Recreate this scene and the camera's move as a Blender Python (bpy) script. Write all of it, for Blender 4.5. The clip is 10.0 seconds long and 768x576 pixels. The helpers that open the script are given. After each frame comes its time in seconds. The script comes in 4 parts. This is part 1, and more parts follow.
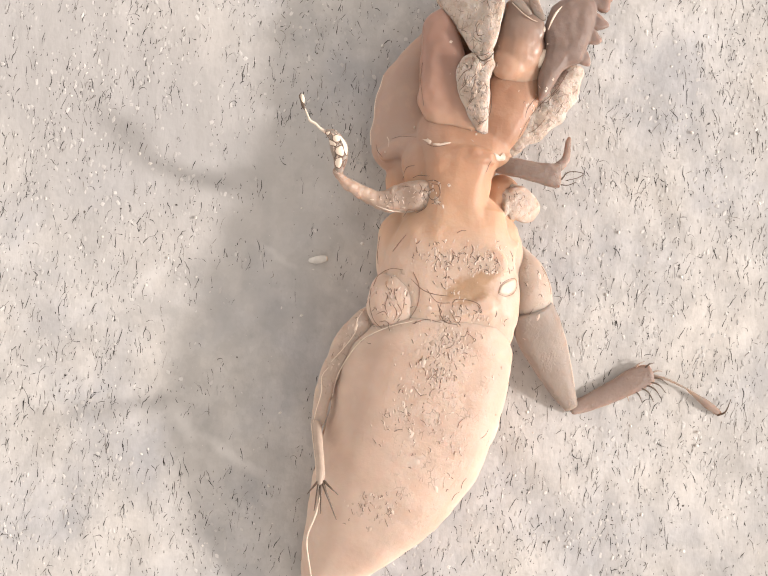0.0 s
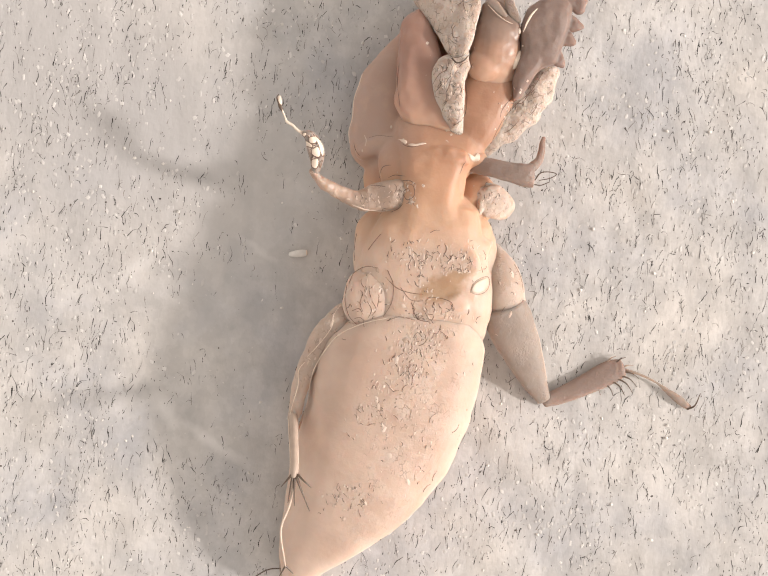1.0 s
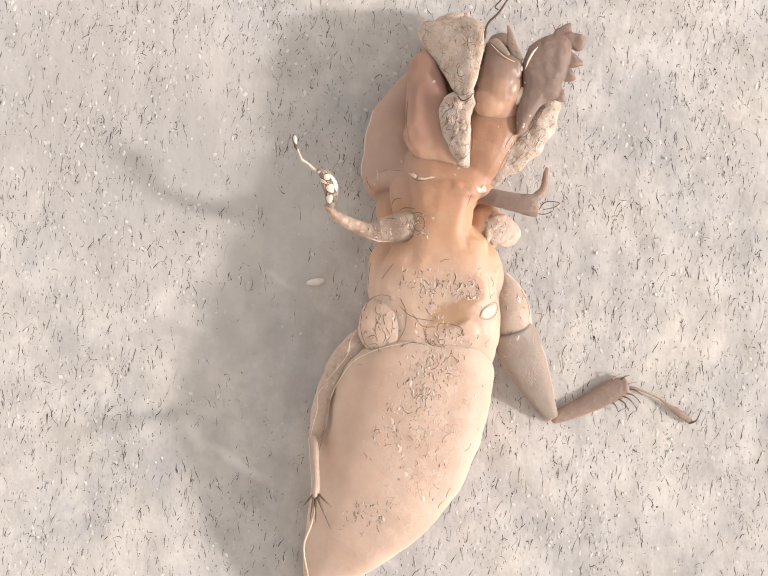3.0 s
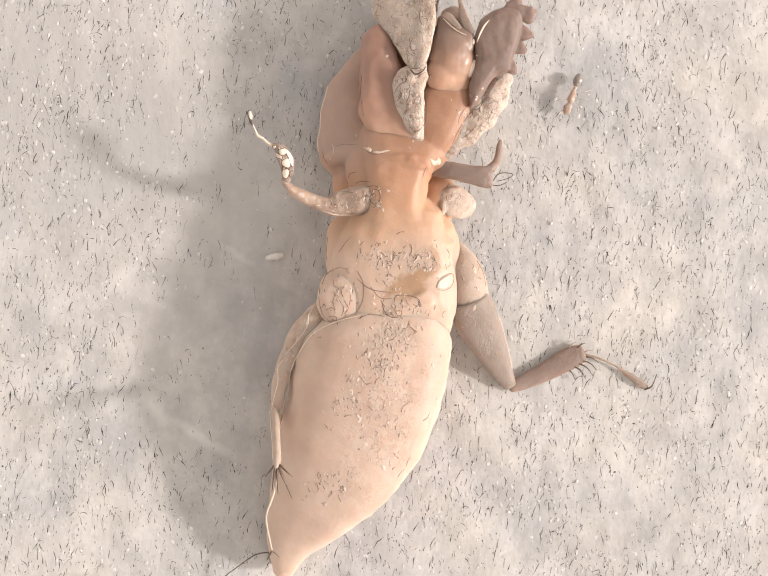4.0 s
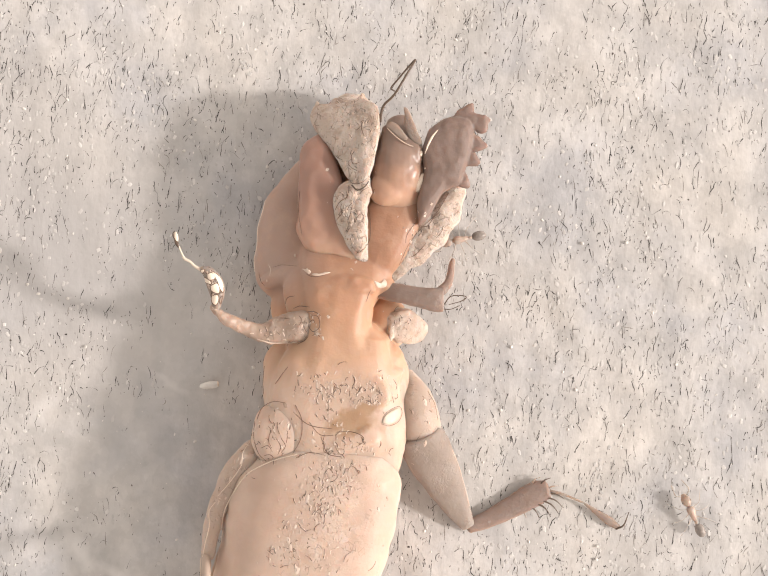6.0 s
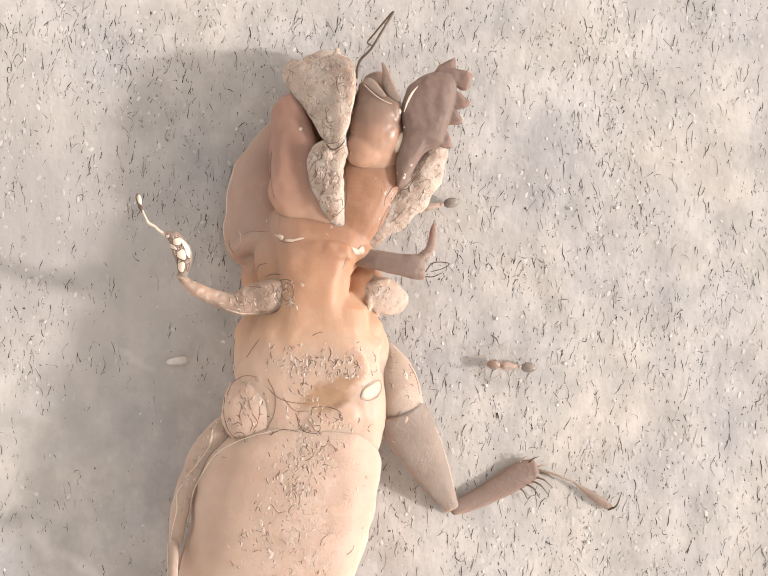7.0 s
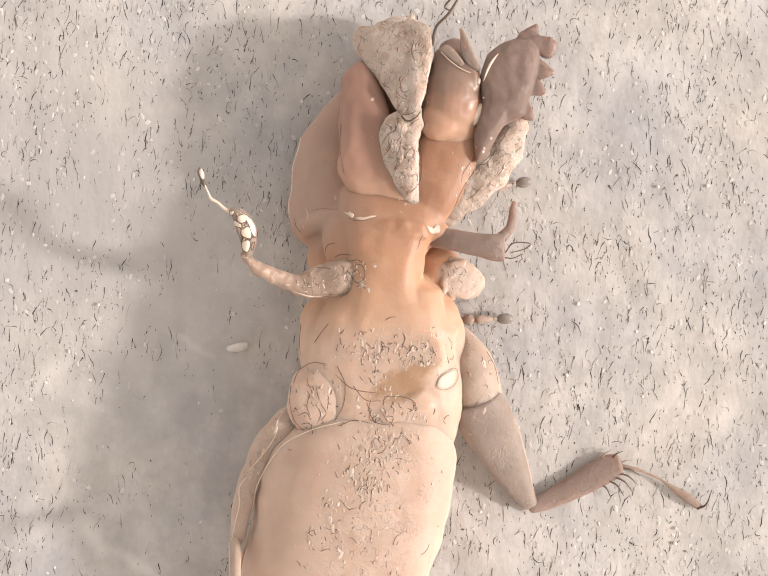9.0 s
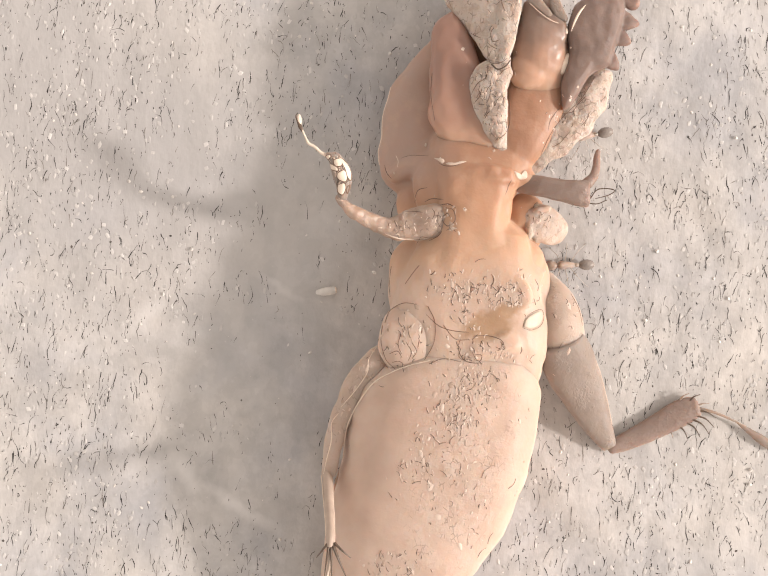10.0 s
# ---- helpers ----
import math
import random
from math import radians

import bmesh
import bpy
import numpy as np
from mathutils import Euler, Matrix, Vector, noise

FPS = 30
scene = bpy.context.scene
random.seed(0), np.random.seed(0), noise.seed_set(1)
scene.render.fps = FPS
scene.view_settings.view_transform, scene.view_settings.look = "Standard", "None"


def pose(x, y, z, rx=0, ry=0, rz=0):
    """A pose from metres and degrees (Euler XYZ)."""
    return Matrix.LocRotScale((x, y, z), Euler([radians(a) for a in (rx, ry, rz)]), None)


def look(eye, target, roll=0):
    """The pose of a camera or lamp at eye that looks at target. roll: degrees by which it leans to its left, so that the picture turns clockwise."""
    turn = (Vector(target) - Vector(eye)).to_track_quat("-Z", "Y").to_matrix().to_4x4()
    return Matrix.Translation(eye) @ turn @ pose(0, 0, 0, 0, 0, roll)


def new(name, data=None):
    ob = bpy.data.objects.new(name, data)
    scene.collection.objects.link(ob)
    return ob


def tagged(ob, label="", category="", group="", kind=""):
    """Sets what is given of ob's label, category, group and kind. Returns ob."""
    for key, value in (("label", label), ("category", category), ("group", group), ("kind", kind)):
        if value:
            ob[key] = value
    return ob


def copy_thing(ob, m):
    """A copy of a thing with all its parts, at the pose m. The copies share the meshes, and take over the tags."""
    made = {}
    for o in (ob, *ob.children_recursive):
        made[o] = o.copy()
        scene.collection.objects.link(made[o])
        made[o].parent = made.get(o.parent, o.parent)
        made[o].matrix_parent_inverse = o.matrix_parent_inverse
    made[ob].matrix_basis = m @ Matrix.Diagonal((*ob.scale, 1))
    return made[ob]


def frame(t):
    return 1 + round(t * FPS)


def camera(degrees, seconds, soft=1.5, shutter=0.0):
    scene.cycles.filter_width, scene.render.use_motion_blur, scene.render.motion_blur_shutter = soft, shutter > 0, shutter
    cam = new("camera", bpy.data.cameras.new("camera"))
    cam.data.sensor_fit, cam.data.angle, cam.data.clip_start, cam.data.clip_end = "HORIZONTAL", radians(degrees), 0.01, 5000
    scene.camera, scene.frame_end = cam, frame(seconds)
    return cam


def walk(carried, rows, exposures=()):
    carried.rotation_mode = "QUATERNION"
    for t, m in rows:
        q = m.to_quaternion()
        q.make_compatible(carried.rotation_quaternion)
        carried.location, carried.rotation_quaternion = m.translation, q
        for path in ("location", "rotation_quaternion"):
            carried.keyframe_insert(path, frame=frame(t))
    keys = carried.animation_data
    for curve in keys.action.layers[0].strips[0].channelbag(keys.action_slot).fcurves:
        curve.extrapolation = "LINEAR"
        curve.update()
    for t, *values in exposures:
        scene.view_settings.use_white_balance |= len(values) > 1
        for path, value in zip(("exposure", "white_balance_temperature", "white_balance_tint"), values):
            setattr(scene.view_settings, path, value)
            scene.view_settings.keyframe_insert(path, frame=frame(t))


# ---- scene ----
from mathutils.bvhtree import BVHTree

MM = 0.001

# camera: a phone held a hand's width over the ground, looking down
cam = camera(32, 10.0, soft=1.2)
ROWS = (
    (0, -8.48, -3.67, 93.52, 2.154, -0.371, 3.150),
    (0.5, -8.11, -3.15, 94.74, 1.420, -0.062, 3.287),
    (1, -5.56, 0.28, 95.74, -0.412, 0.583, 3.626),
    (1.5, -4.82, 2.92, 97.27, -3.199, 0.868, 3.769),
    (2, -3.00, 4.41, 98.33, -3.595, 1.565, 3.859),
    (2.2, -1.16, 5.68, 99.03, -1.948, 2.505, 3.695),
    (3.3, -5.87, 1.66, 101.13, -0.724, 1.300, 2.034),
    (3.5, -5.10, 1.41, 101.56, -1.302, 1.331, 1.717),
    (4, -3.85, 2.08, 101.71, -1.474, 0.342, 1.548),
    (4.5, -2.94, 3.32, 100.72, -0.509, 0.298, 1.616),
    (5, -2.07, 3.71, 99.49, 0.059, 0.687, 1.491),
    (5.5, -1.85, 3.15, 97.84, 1.190, 0.755, 1.416),
    (6, 0.42, 6.79, 93.20, 1.126, 0.708, 1.195),
    (6.2, 1.24, 5.39, 91.79, 2.141, 0.412, 1.135),
    (7.3, -0.35, 3.76, 87.31, 1.103, -0.225, 0.741),
    (7.5, -1.01, 2.88, 87.00, 0.997, 0.074, 0.715),
    (8, -2.07, 1.50, 85.47, 1.071, 0.307, 0.589),
    (8.5, -1.57, 2.75, 83.72, 1.000, 0.203, 0.823),
    (9, -2.34, 3.59, 82.66, 1.293, 0.993, 1.080),
    (9.5, -5.05, 2.12, 83.32, 1.199, 1.382, 1.288),
    (10, -6.17, 0.54, 85.37, 0.963, 1.941, 1.505),
)
walk(cam, [(t, pose(x * MM, y * MM, z * MM, rx, ry, rz)) for t, x, y, z, rx, ry, rz in ROWS],
     exposures=[(0.0, 1.12, 6850, 12), (0.5, 1.02, 6850, 12), (1.5, 1.05, 6850, 12), (4.0, 1.07, 6850, 12), (10.0, 1.01, 7000, 14)])

# light: low hazy sun from the right, wide pale sky
SUN_EL, SUN_AZ = 26.5, -6.0
world = bpy.data.worlds.new("sky")
scene.world = world
world.use_nodes = True
wn, wl = world.node_tree.nodes, world.node_tree.links
sky = wn.new("ShaderNodeTexSky")
sky.sky_type, sky.sun_disc = "NISHITA", False
sky.sun_elevation, sky.sun_rotation = radians(SUN_EL), radians(90 - SUN_AZ)
sky.dust_density, sky.air_density, sky.ozone_density = 1.0, 1.3, 0.8
haze = wn.new("ShaderNodeHueSaturation")
haze.inputs["Saturation"].default_value = 0.02
wl.new(sky.outputs[0], haze.inputs["Color"])
dusty_air = wn.new("ShaderNodeMix")
dusty_air.data_type, dusty_air.blend_type = "RGBA", "MULTIPLY"
dusty_air.inputs[0].default_value, dusty_air.inputs[7].default_value = 1.0, (1.0, 0.957, 0.905, 1)
wl.new(haze.outputs[0], dusty_air.inputs[6])
wl.new(dusty_air.outputs[2], wn["Background"].inputs["Color"])
wn["Background"].inputs["Strength"].default_value = 0.126
sun = new("sun", bpy.data.lights.new("sun", "SUN"))
sun.data.energy, sun.data.angle, sun.data.color = 1.56, radians(5.0), (1.0, 0.98, 0.965)
sun_dir = Vector((math.cos(radians(SUN_AZ)) * math.cos(radians(SUN_EL)),
                  math.sin(radians(SUN_AZ)) * math.cos(radians(SUN_EL)), math.sin(radians(SUN_EL))))
sun.matrix_world = look(sun_dir, (0, 0, 0))


# ---- materials ----
def material(name, build, rough=0.5, **inputs):
    m = bpy.data.materials.new(name)
    m.use_nodes = True
    n, l = m.node_tree.nodes, m.node_tree.links
    b = n["Principled BSDF"]
    b.inputs["Roughness"].default_value = rough
    for k, v in inputs.items():
        b.inputs[k.replace("_", " ")].default_value = v
    build(n, l, b)
    return m


def coords(n, l, scale=(1000, 1000, 1000), space="Object"):
    """Object coordinates in millimetres."""
    c, mp = n.new("ShaderNodeTexCoord"), n.new("ShaderNodeMapping")
    mp.inputs["Scale"].default_value = scale
    l.new(c.outputs[space], mp.inputs["Vector"])
    return mp.outputs[0]


def noise_tex(n, l, vec, scale, detail=3.0, rough=0.55):
    t = n.new("ShaderNodeTexNoise")
    t.inputs["Scale"].default_value, t.inputs["Detail"].default_value, t.inputs["Roughness"].default_value = scale, detail, rough
    l.new(vec, t.inputs["Vector"])
    return t.outputs["Fac"]


def ramp(n, l, fac, *stops):
    r = n.new("ShaderNodeValToRGB")
    while len(r.color_ramp.elements) < len(stops):
        r.color_ramp.elements.new(0.5)
    for e, (p, c) in zip(r.color_ramp.elements, stops):
        e.position, e.color = p, (*c, 1) if len(c) == 3 else c
    l.new(fac, r.inputs[0])
    return r.outputs[0]


def grey(v):
    return (v, v, v)


def mix(n, l, fac, a, b, mode="MIX"):
    m = n.new("ShaderNodeMix")
    m.data_type, m.blend_type = "RGBA", mode
    for s, v in ((m.inputs[0], fac), (m.inputs[6], a), (m.inputs[7], b)):
        if isinstance(v, (int, float)):
            s.default_value = v
        elif isinstance(v, tuple):
            s.default_value = (*v, 1)
        else:
            l.new(v, s)
    return m.outputs[2]


def calc(n, l, op, a, b=0.0):
    m = n.new("ShaderNodeMath")
    m.operation = op
    for s, v in zip(m.inputs, (a, b)):
        if isinstance(v, (int, float)):
            s.default_value = v
        else:
            l.new(v, s)
    return m.outputs[0]


def bump(n, l, b, height, distance, strength=1.0):
    k = n.new("ShaderNodeBump")
    k.inputs["Distance"].default_value, k.inputs["Strength"].default_value = distance, strength
    l.new(height, k.inputs["Height"])
    l.new(k.outputs[0], b.inputs["Normal"])


def streak(n, l, v, x0, y0, x1, y1, wide, core=0.25):
    """1 on a soft oval between two places in the plan (mm), 0 off it."""
    mp = n.new("ShaderNodeMapping")
    mp.vector_type = "TEXTURE"
    mp.inputs["Location"].default_value = ((x0 + x1) / 2, (y0 + y1) / 2, 0)
    mp.inputs["Rotation"].default_value = (0, 0, math.atan2(y1 - y0, x1 - x0))
    mp.inputs["Scale"].default_value = (math.hypot(x1 - x0, y1 - y0) / 2, wide, 1000)
    l.new(v, mp.inputs["Vector"])
    size = n.new("ShaderNodeVectorMath")
    size.operation = "LENGTH"
    l.new(mp.outputs[0], size.inputs[0])
    return ramp(n, l, size.outputs["Value"], (core, grey(1)), (1.0, grey(0)))


def concrete(n, l, b):
    v = coords(n, l)
    tone = ramp(n, l, noise_tex(n, l, v, 0.10, 4, 0.6), (0.36, (0.465, 0.452, 0.458)), (0.5, (0.53, 0.503, 0.487)), (0.64, (0.565, 0.527, 0.497)))
    blot = ramp(n, l, noise_tex(n, l, v, 0.24, 5, 0.62), (0.33, grey(0.86)), (0.5, grey(0.97)), (0.66, grey(1.06)))
    fine = ramp(n, l, noise_tex(n, l, v, 1.5, 4, 0.6), (0.3, grey(0.95)), (0.7, grey(1.03)))
    worn = ramp(n, l, noise_tex(n, l, coords(n, l, (1200, 850, 1000)), 0.33, 6, 0.6), (0.455, grey(0.935)), (0.47, grey(0.985)), (0.535, grey(0.99)), (0.55, grey(1.05)))
    col = mix(n, l, 1.0, mix(n, l, 1.0, tone, blot, "MULTIPLY"), mix(n, l, 1.0, fine, worn, "MULTIPLY"), "MULTIPLY")
    # bent coordinates for the pale streaks and the dark patch
    bend = n.new("ShaderNodeVectorMath")
    bend.operation = "MULTIPLY_ADD"
    wave = n.new("ShaderNodeTexNoise")
    wave.inputs["Scale"].default_value, wave.inputs["Detail"].default_value = 0.8, 3
    l.new(v, wave.inputs["Vector"])
    l.new(wave.outputs["Color"], bend.inputs[0])
    bend.inputs[1].default_value = (1.0, 1.0, 0)
    l.new(v, bend.inputs[2])
    # paler streaks on the ground left of the cricket
    pale_streak = None
    for line in ((-22.3, -8.0, -19.8, -11.4, 0.9), (-20.6, -10.2, -14.2, -13.6, 0.55), (-17.3, 3.2, -13.4, 1.2, 0.4), (-25.5, -1.6, -22.0, 2.4, 0.8), (-21.5, 9.3, -17.2, 6.9, 0.7)):
        one = streak(n, l, bend.outputs[0], *line)
        pale_streak = one if pale_streak is None else calc(n, l, "MAXIMUM", pale_streak, one)
    col = mix(n, l, calc(n, l, "MULTIPLY", pale_streak, 0.5), col, (0.72, 0.69, 0.67))
    # shadow tone painted on the ground left of the cricket
    left_shade = streak(n, l, bend.outputs[0], -48, 26, -8, 0, 13)
    col = mix(n, l, calc(n, l, "MULTIPLY", left_shade, 0.9), col, (0.43, 0.408, 0.40))
    l.new(col, b.inputs["Base Color"])
    h = calc(n, l, "ADD", noise_tex(n, l, coords(n, l, (1300, 800, 1000)), 1.0, 4, 0.6), calc(n, l, "MULTIPLY", noise_tex(n, l, v, 0.4, 3, 0.6), 1.5))
    bump(n, l, b, h, 0.00016, 0.4)


def chitin(light, dark, dust, dusty=0.5, grain=0.05, lo=0.52, flaky=0.0, band=None):
    """Insect skin: tone drifting between two shades, with pale dust in patches and fine wrinkles."""
    def build(n, l, b):
        v = coords(n, l)
        col = mix(n, l, ramp(n, l, noise_tex(n, l, v, 0.35, 3, 0.55), (0.35, grey(0)), (0.65, grey(1))), dark, light)
        patch = ramp(n, l, noise_tex(n, l, v, 0.9, 4, 0.65), (lo, grey(0)), (lo + 0.12, grey(1)))
        zone = streak(n, l, v, *band) if band else 1.0
        patch = calc(n, l, "MULTIPLY", patch, zone)
        col = mix(n, l, calc(n, l, "MULTIPLY", patch, dusty), col, dust)
        # flaked dust: fine cracks where the dust lies
        vor = n.new("ShaderNodeTexVoronoi")
        vor.feature, vor.inputs["Scale"].default_value = "DISTANCE_TO_EDGE", 2.4
        l.new(coords(n, l, (1300, 800, 1000)), vor.inputs["Vector"])
        crack = calc(n, l, "MULTIPLY", ramp(n, l, vor.outputs["Distance"], (0.03, grey(1)), (0.075, grey(0))), ramp(n, l, noise_tex(n, l, v, 0.8, 3, 0.6), (lo + 0.02, grey(0)), (lo + 0.08, grey(1))))
        crack = calc(n, l, "MULTIPLY", crack, ramp(n, l, noise_tex(n, l, v, 2.4, 2, 0.5), (0.46, grey(0)), (0.54, grey(flaky))))
        crack = calc(n, l, "MULTIPLY", crack, zone)
        col = mix(n, l, crack, col, tuple(c * 0.35 for c in dark))
        l.new(col, b.inputs["Base Color"])
        rv = ramp(n, l, patch, (0.0, grey(b.inputs["Roughness"].default_value)), (1.0, grey(0.85)))
        l.new(rv, b.inputs["Roughness"])
        h = calc(n, l, "ADD", noise_tex(n, l, v, 1.3, 3, 0.6), calc(n, l, "MULTIPLY", calc(n, l, "MULTIPLY", noise_tex(n, l, v, 4.5, 2, 0.6), patch), 0.8))
        bump(n, l, b, h, 0.0002, grain * 10)
    return build


def plain(colour, scale=3.0, spread=0.2):
    def build(n, l, b):
        f = noise_tex(n, l, coords(n, l), scale, 3)
        l.new(ramp(n, l, f, (0.3, tuple(c * (1 - spread) for c in colour)), (0.7, tuple(min(1, c * (1 + spread)) for c in colour))), b.inputs["Base Color"])
        bump(n, l, b, f, 0.0001, 0.5)
    return build


SSS = dict(Subsurface_Weight=0.55, Subsurface_Radius=(1.0, 0.6, 0.42), Subsurface_Scale=0.0011, Diffuse_Roughness=0.8)
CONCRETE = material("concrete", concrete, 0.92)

def drift(n, l, b):
    """Breast skin: amber at the neck turning to peach at the waist."""
    v = coords(n, l)
    sep = n.new("ShaderNodeSeparateXYZ")
    l.new(v, sep.inputs[0])
    place = calc(n, l, "ADD", sep.outputs[1], calc(n, l, "MULTIPLY", noise_tex(n, l, v, 0.4, 3), 3.0))
    along = ramp(n, l, calc(n, l, "DIVIDE", place, 12.0), (0.26, (0.575, 0.412, 0.325)), (0.48, (0.54, 0.338, 0.228)), (0.7, (0.485, 0.272, 0.17)), (0.95, (0.40, 0.216, 0.138)))
    # shield's mauve brown to the west, with its sun-averted shade put into the colour
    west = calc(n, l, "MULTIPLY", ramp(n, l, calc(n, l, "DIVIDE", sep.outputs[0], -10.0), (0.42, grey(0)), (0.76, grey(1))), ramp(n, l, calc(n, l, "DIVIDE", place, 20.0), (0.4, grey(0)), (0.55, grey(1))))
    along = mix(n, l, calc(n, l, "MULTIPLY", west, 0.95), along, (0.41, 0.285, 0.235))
    patch = ramp(n, l, noise_tex(n, l, v, 0.9, 4, 0.65), (0.54, grey(0)), (0.66, grey(1)))
    col = mix(n, l, calc(n, l, "MULTIPLY", patch, 0.15), along, (0.64, 0.46, 0.345))
    # brown tone below the breast plate: the hollow's shade put into the colour
    ragged = n.new("ShaderNodeVectorMath")
    ragged.operation = "MULTIPLY_ADD"
    wave = n.new("ShaderNodeTexNoise")
    wave.inputs["Scale"].default_value, wave.inputs["Detail"].default_value = 1.6, 3
    l.new(v, wave.inputs["Vector"])
    l.new(wave.outputs["Color"], ragged.inputs[0])
    ragged.inputs[1].default_value = (0.9, 0.9, 0)
    l.new(v, ragged.inputs[2])
    hollow_tone = calc(n, l, "MAXIMUM", streak(n, l, ragged.outputs[0], -4.4, -0.65, 0.3, 1.75, 0.75, 0.55), streak(n, l, ragged.outputs[0], -3.3, -0.65, -0.5, 0.75, 0.8, 0.55))
    l.new(mix(n, l, calc(n, l, "MULTIPLY", hollow_tone, 0.9), col, (0.40, 0.245, 0.145)), b.inputs["Base Color"])
    l.new(ramp(n, l, patch, (0.0, grey(0.5)), (1.0, grey(0.8))), b.inputs["Roughness"])
    bump(n, l, b, noise_tex(n, l, v, 1.1, 3, 0.6), 0.0002, 0.3)


def head_skin(n, l, b):
    """Head skin: rosy at the back, the foreleg's shade painted in dark brown towards the jaws."""
    v = coords(n, l)
    sep = n.new("ShaderNodeSeparateXYZ")
    l.new(v, sep.inputs[0])
    place = calc(n, l, "ADD", sep.outputs[1], calc(n, l, "MULTIPLY", noise_tex(n, l, v, 0.7, 3), 2.0))
    col = ramp(n, l, calc(n, l, "SUBTRACT", calc(n, l, "DIVIDE", place, 5.0), 3.0), (0.08, (0.50, 0.305, 0.215)), (0.3, (0.43, 0.262, 0.188)), (0.52, (0.31, 0.20, 0.155)), (0.85, (0.25, 0.17, 0.135)))
    l.new(col, b.inputs["Base Color"])
    bump(n, l, b, noise_tex(n, l, v, 0.9, 3, 0.5), 0.0002, 0.25)


def fore_skin(n, l, b):
    """Folded foreleg: tan at its root, deep rosy brown towards the claws."""
    v = coords(n, l)
    sep = n.new("ShaderNodeSeparateXYZ")
    l.new(v, sep.inputs[0])
    place = calc(n, l, "ADD", sep.outputs[1], calc(n, l, "MULTIPLY", noise_tex(n, l, v, 0.5, 3), 2.0))
    col = ramp(n, l, calc(n, l, "SUBTRACT", calc(n, l, "DIVIDE", place, 10.0), 1.0), (0.12, (0.53, 0.335, 0.24)), (0.3, (0.43, 0.255, 0.19)), (0.6, (0.345, 0.2, 0.155)))
    l.new(col, b.inputs["Base Color"])
    bump(n, l, b, noise_tex(n, l, v, 0.9, 3, 0.5), 0.0002, 0.25)


TAN = material("rosy_foreleg_skin", fore_skin, 0.35, **SSS)
HEAD = material("head_skin", head_skin, 0.34, **SSS)
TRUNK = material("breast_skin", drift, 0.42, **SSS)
BELLY = material("belly_skin", chitin((0.61, 0.454, 0.37), (0.53, 0.379, 0.302), (0.65, 0.515, 0.44), 0.6, 0.025, 0.47, 0.5, (-1.5, 0.5, -7.0, -19.0, 3.4)), 0.55, **SSS)
ROSE = material("rosy_chitin", chitin((0.41, 0.275, 0.217), (0.35, 0.228, 0.178), (0.49, 0.345, 0.275), 0.04, 0.015, lo=0.6), 0.32, **SSS)
DARK = material("dark_chitin", chitin((0.24, 0.165, 0.138), (0.205, 0.138, 0.113), (0.36, 0.27, 0.23), 0.2, 0.03, lo=0.6), 0.56, **SSS)
DUSTY = material("dusty_chitin", chitin((0.45, 0.355, 0.295), (0.40, 0.305, 0.25), (0.56, 0.475, 0.42), 0.6, 0.05, 0.40, 0.6), 0.7, **SSS)
UMBER = material("umber_chitin", chitin((0.285, 0.21, 0.178), (0.24, 0.172, 0.143), (0.38, 0.295, 0.25), 0.25, lo=0.58), 0.5, **SSS)
LEG = material("leg_chitin", chitin((0.31, 0.248, 0.212), (0.265, 0.208, 0.176), (0.36, 0.295, 0.255), 0.3, lo=0.56), 0.55, **SSS)
PALE_LEG = material("pale_leg_chitin", chitin((0.39, 0.285, 0.225), (0.335, 0.24, 0.19), (0.49, 0.38, 0.315), 0.4, lo=0.5, flaky=0.5), 0.45, **SSS)
SHIN = material("shin_chitin", chitin((0.285, 0.208, 0.175), (0.24, 0.17, 0.142), (0.34, 0.26, 0.22), 0.25, lo=0.58), 0.55, **SSS)
FLAKE = material("pale_flake", plain((0.74, 0.61, 0.50), 2.0, 0.06), 0.55)
CREAM = material("cream_scale", plain((0.53, 0.42, 0.34), 2.0, 0.08), 0.5)
FOLD = material("pale_fold", plain((0.60, 0.47, 0.385), 2.0, 0.1), 0.6)
SPINE = material("dark_spine", plain((0.10, 0.065, 0.045)), 0.35)
CREASE_DARK = material("crease_dark", plain((0.17, 0.105, 0.075)), 0.6)
HUSK = material("pale_husk", plain((0.66, 0.62, 0.58), 2.0, 0.1), 0.5)
PALE = material("pale_skin", chitin((0.50, 0.39, 0.325), (0.455, 0.345, 0.28), (0.56, 0.46, 0.40), 0.4, 0.03, lo=0.5, flaky=0.35), 0.55, **SSS)
RIND = material("dull_skin", plain((0.43, 0.33, 0.27), 1.0, 0.1), 0.6)
GRAIN = material("sand_grain", plain((0.66, 0.62, 0.585), 0.5, 0.2), 0.6)


def crumb(n, l, b):
    g = n.new("ShaderNodeNewGeometry")
    l.new(ramp(n, l, g.outputs["Random Per Island"], (0.0, (0.44, 0.32, 0.25)), (0.3, (0.53, 0.395, 0.32)), (0.7, (0.59, 0.455, 0.375)), (1.0, (0.68, 0.555, 0.475))), b.inputs["Base Color"])


DUST = material("dust", crumb, 0.8)
SOOT = material("dark_grain", plain((0.12, 0.10, 0.09), 0.5, 0.4), 0.7)
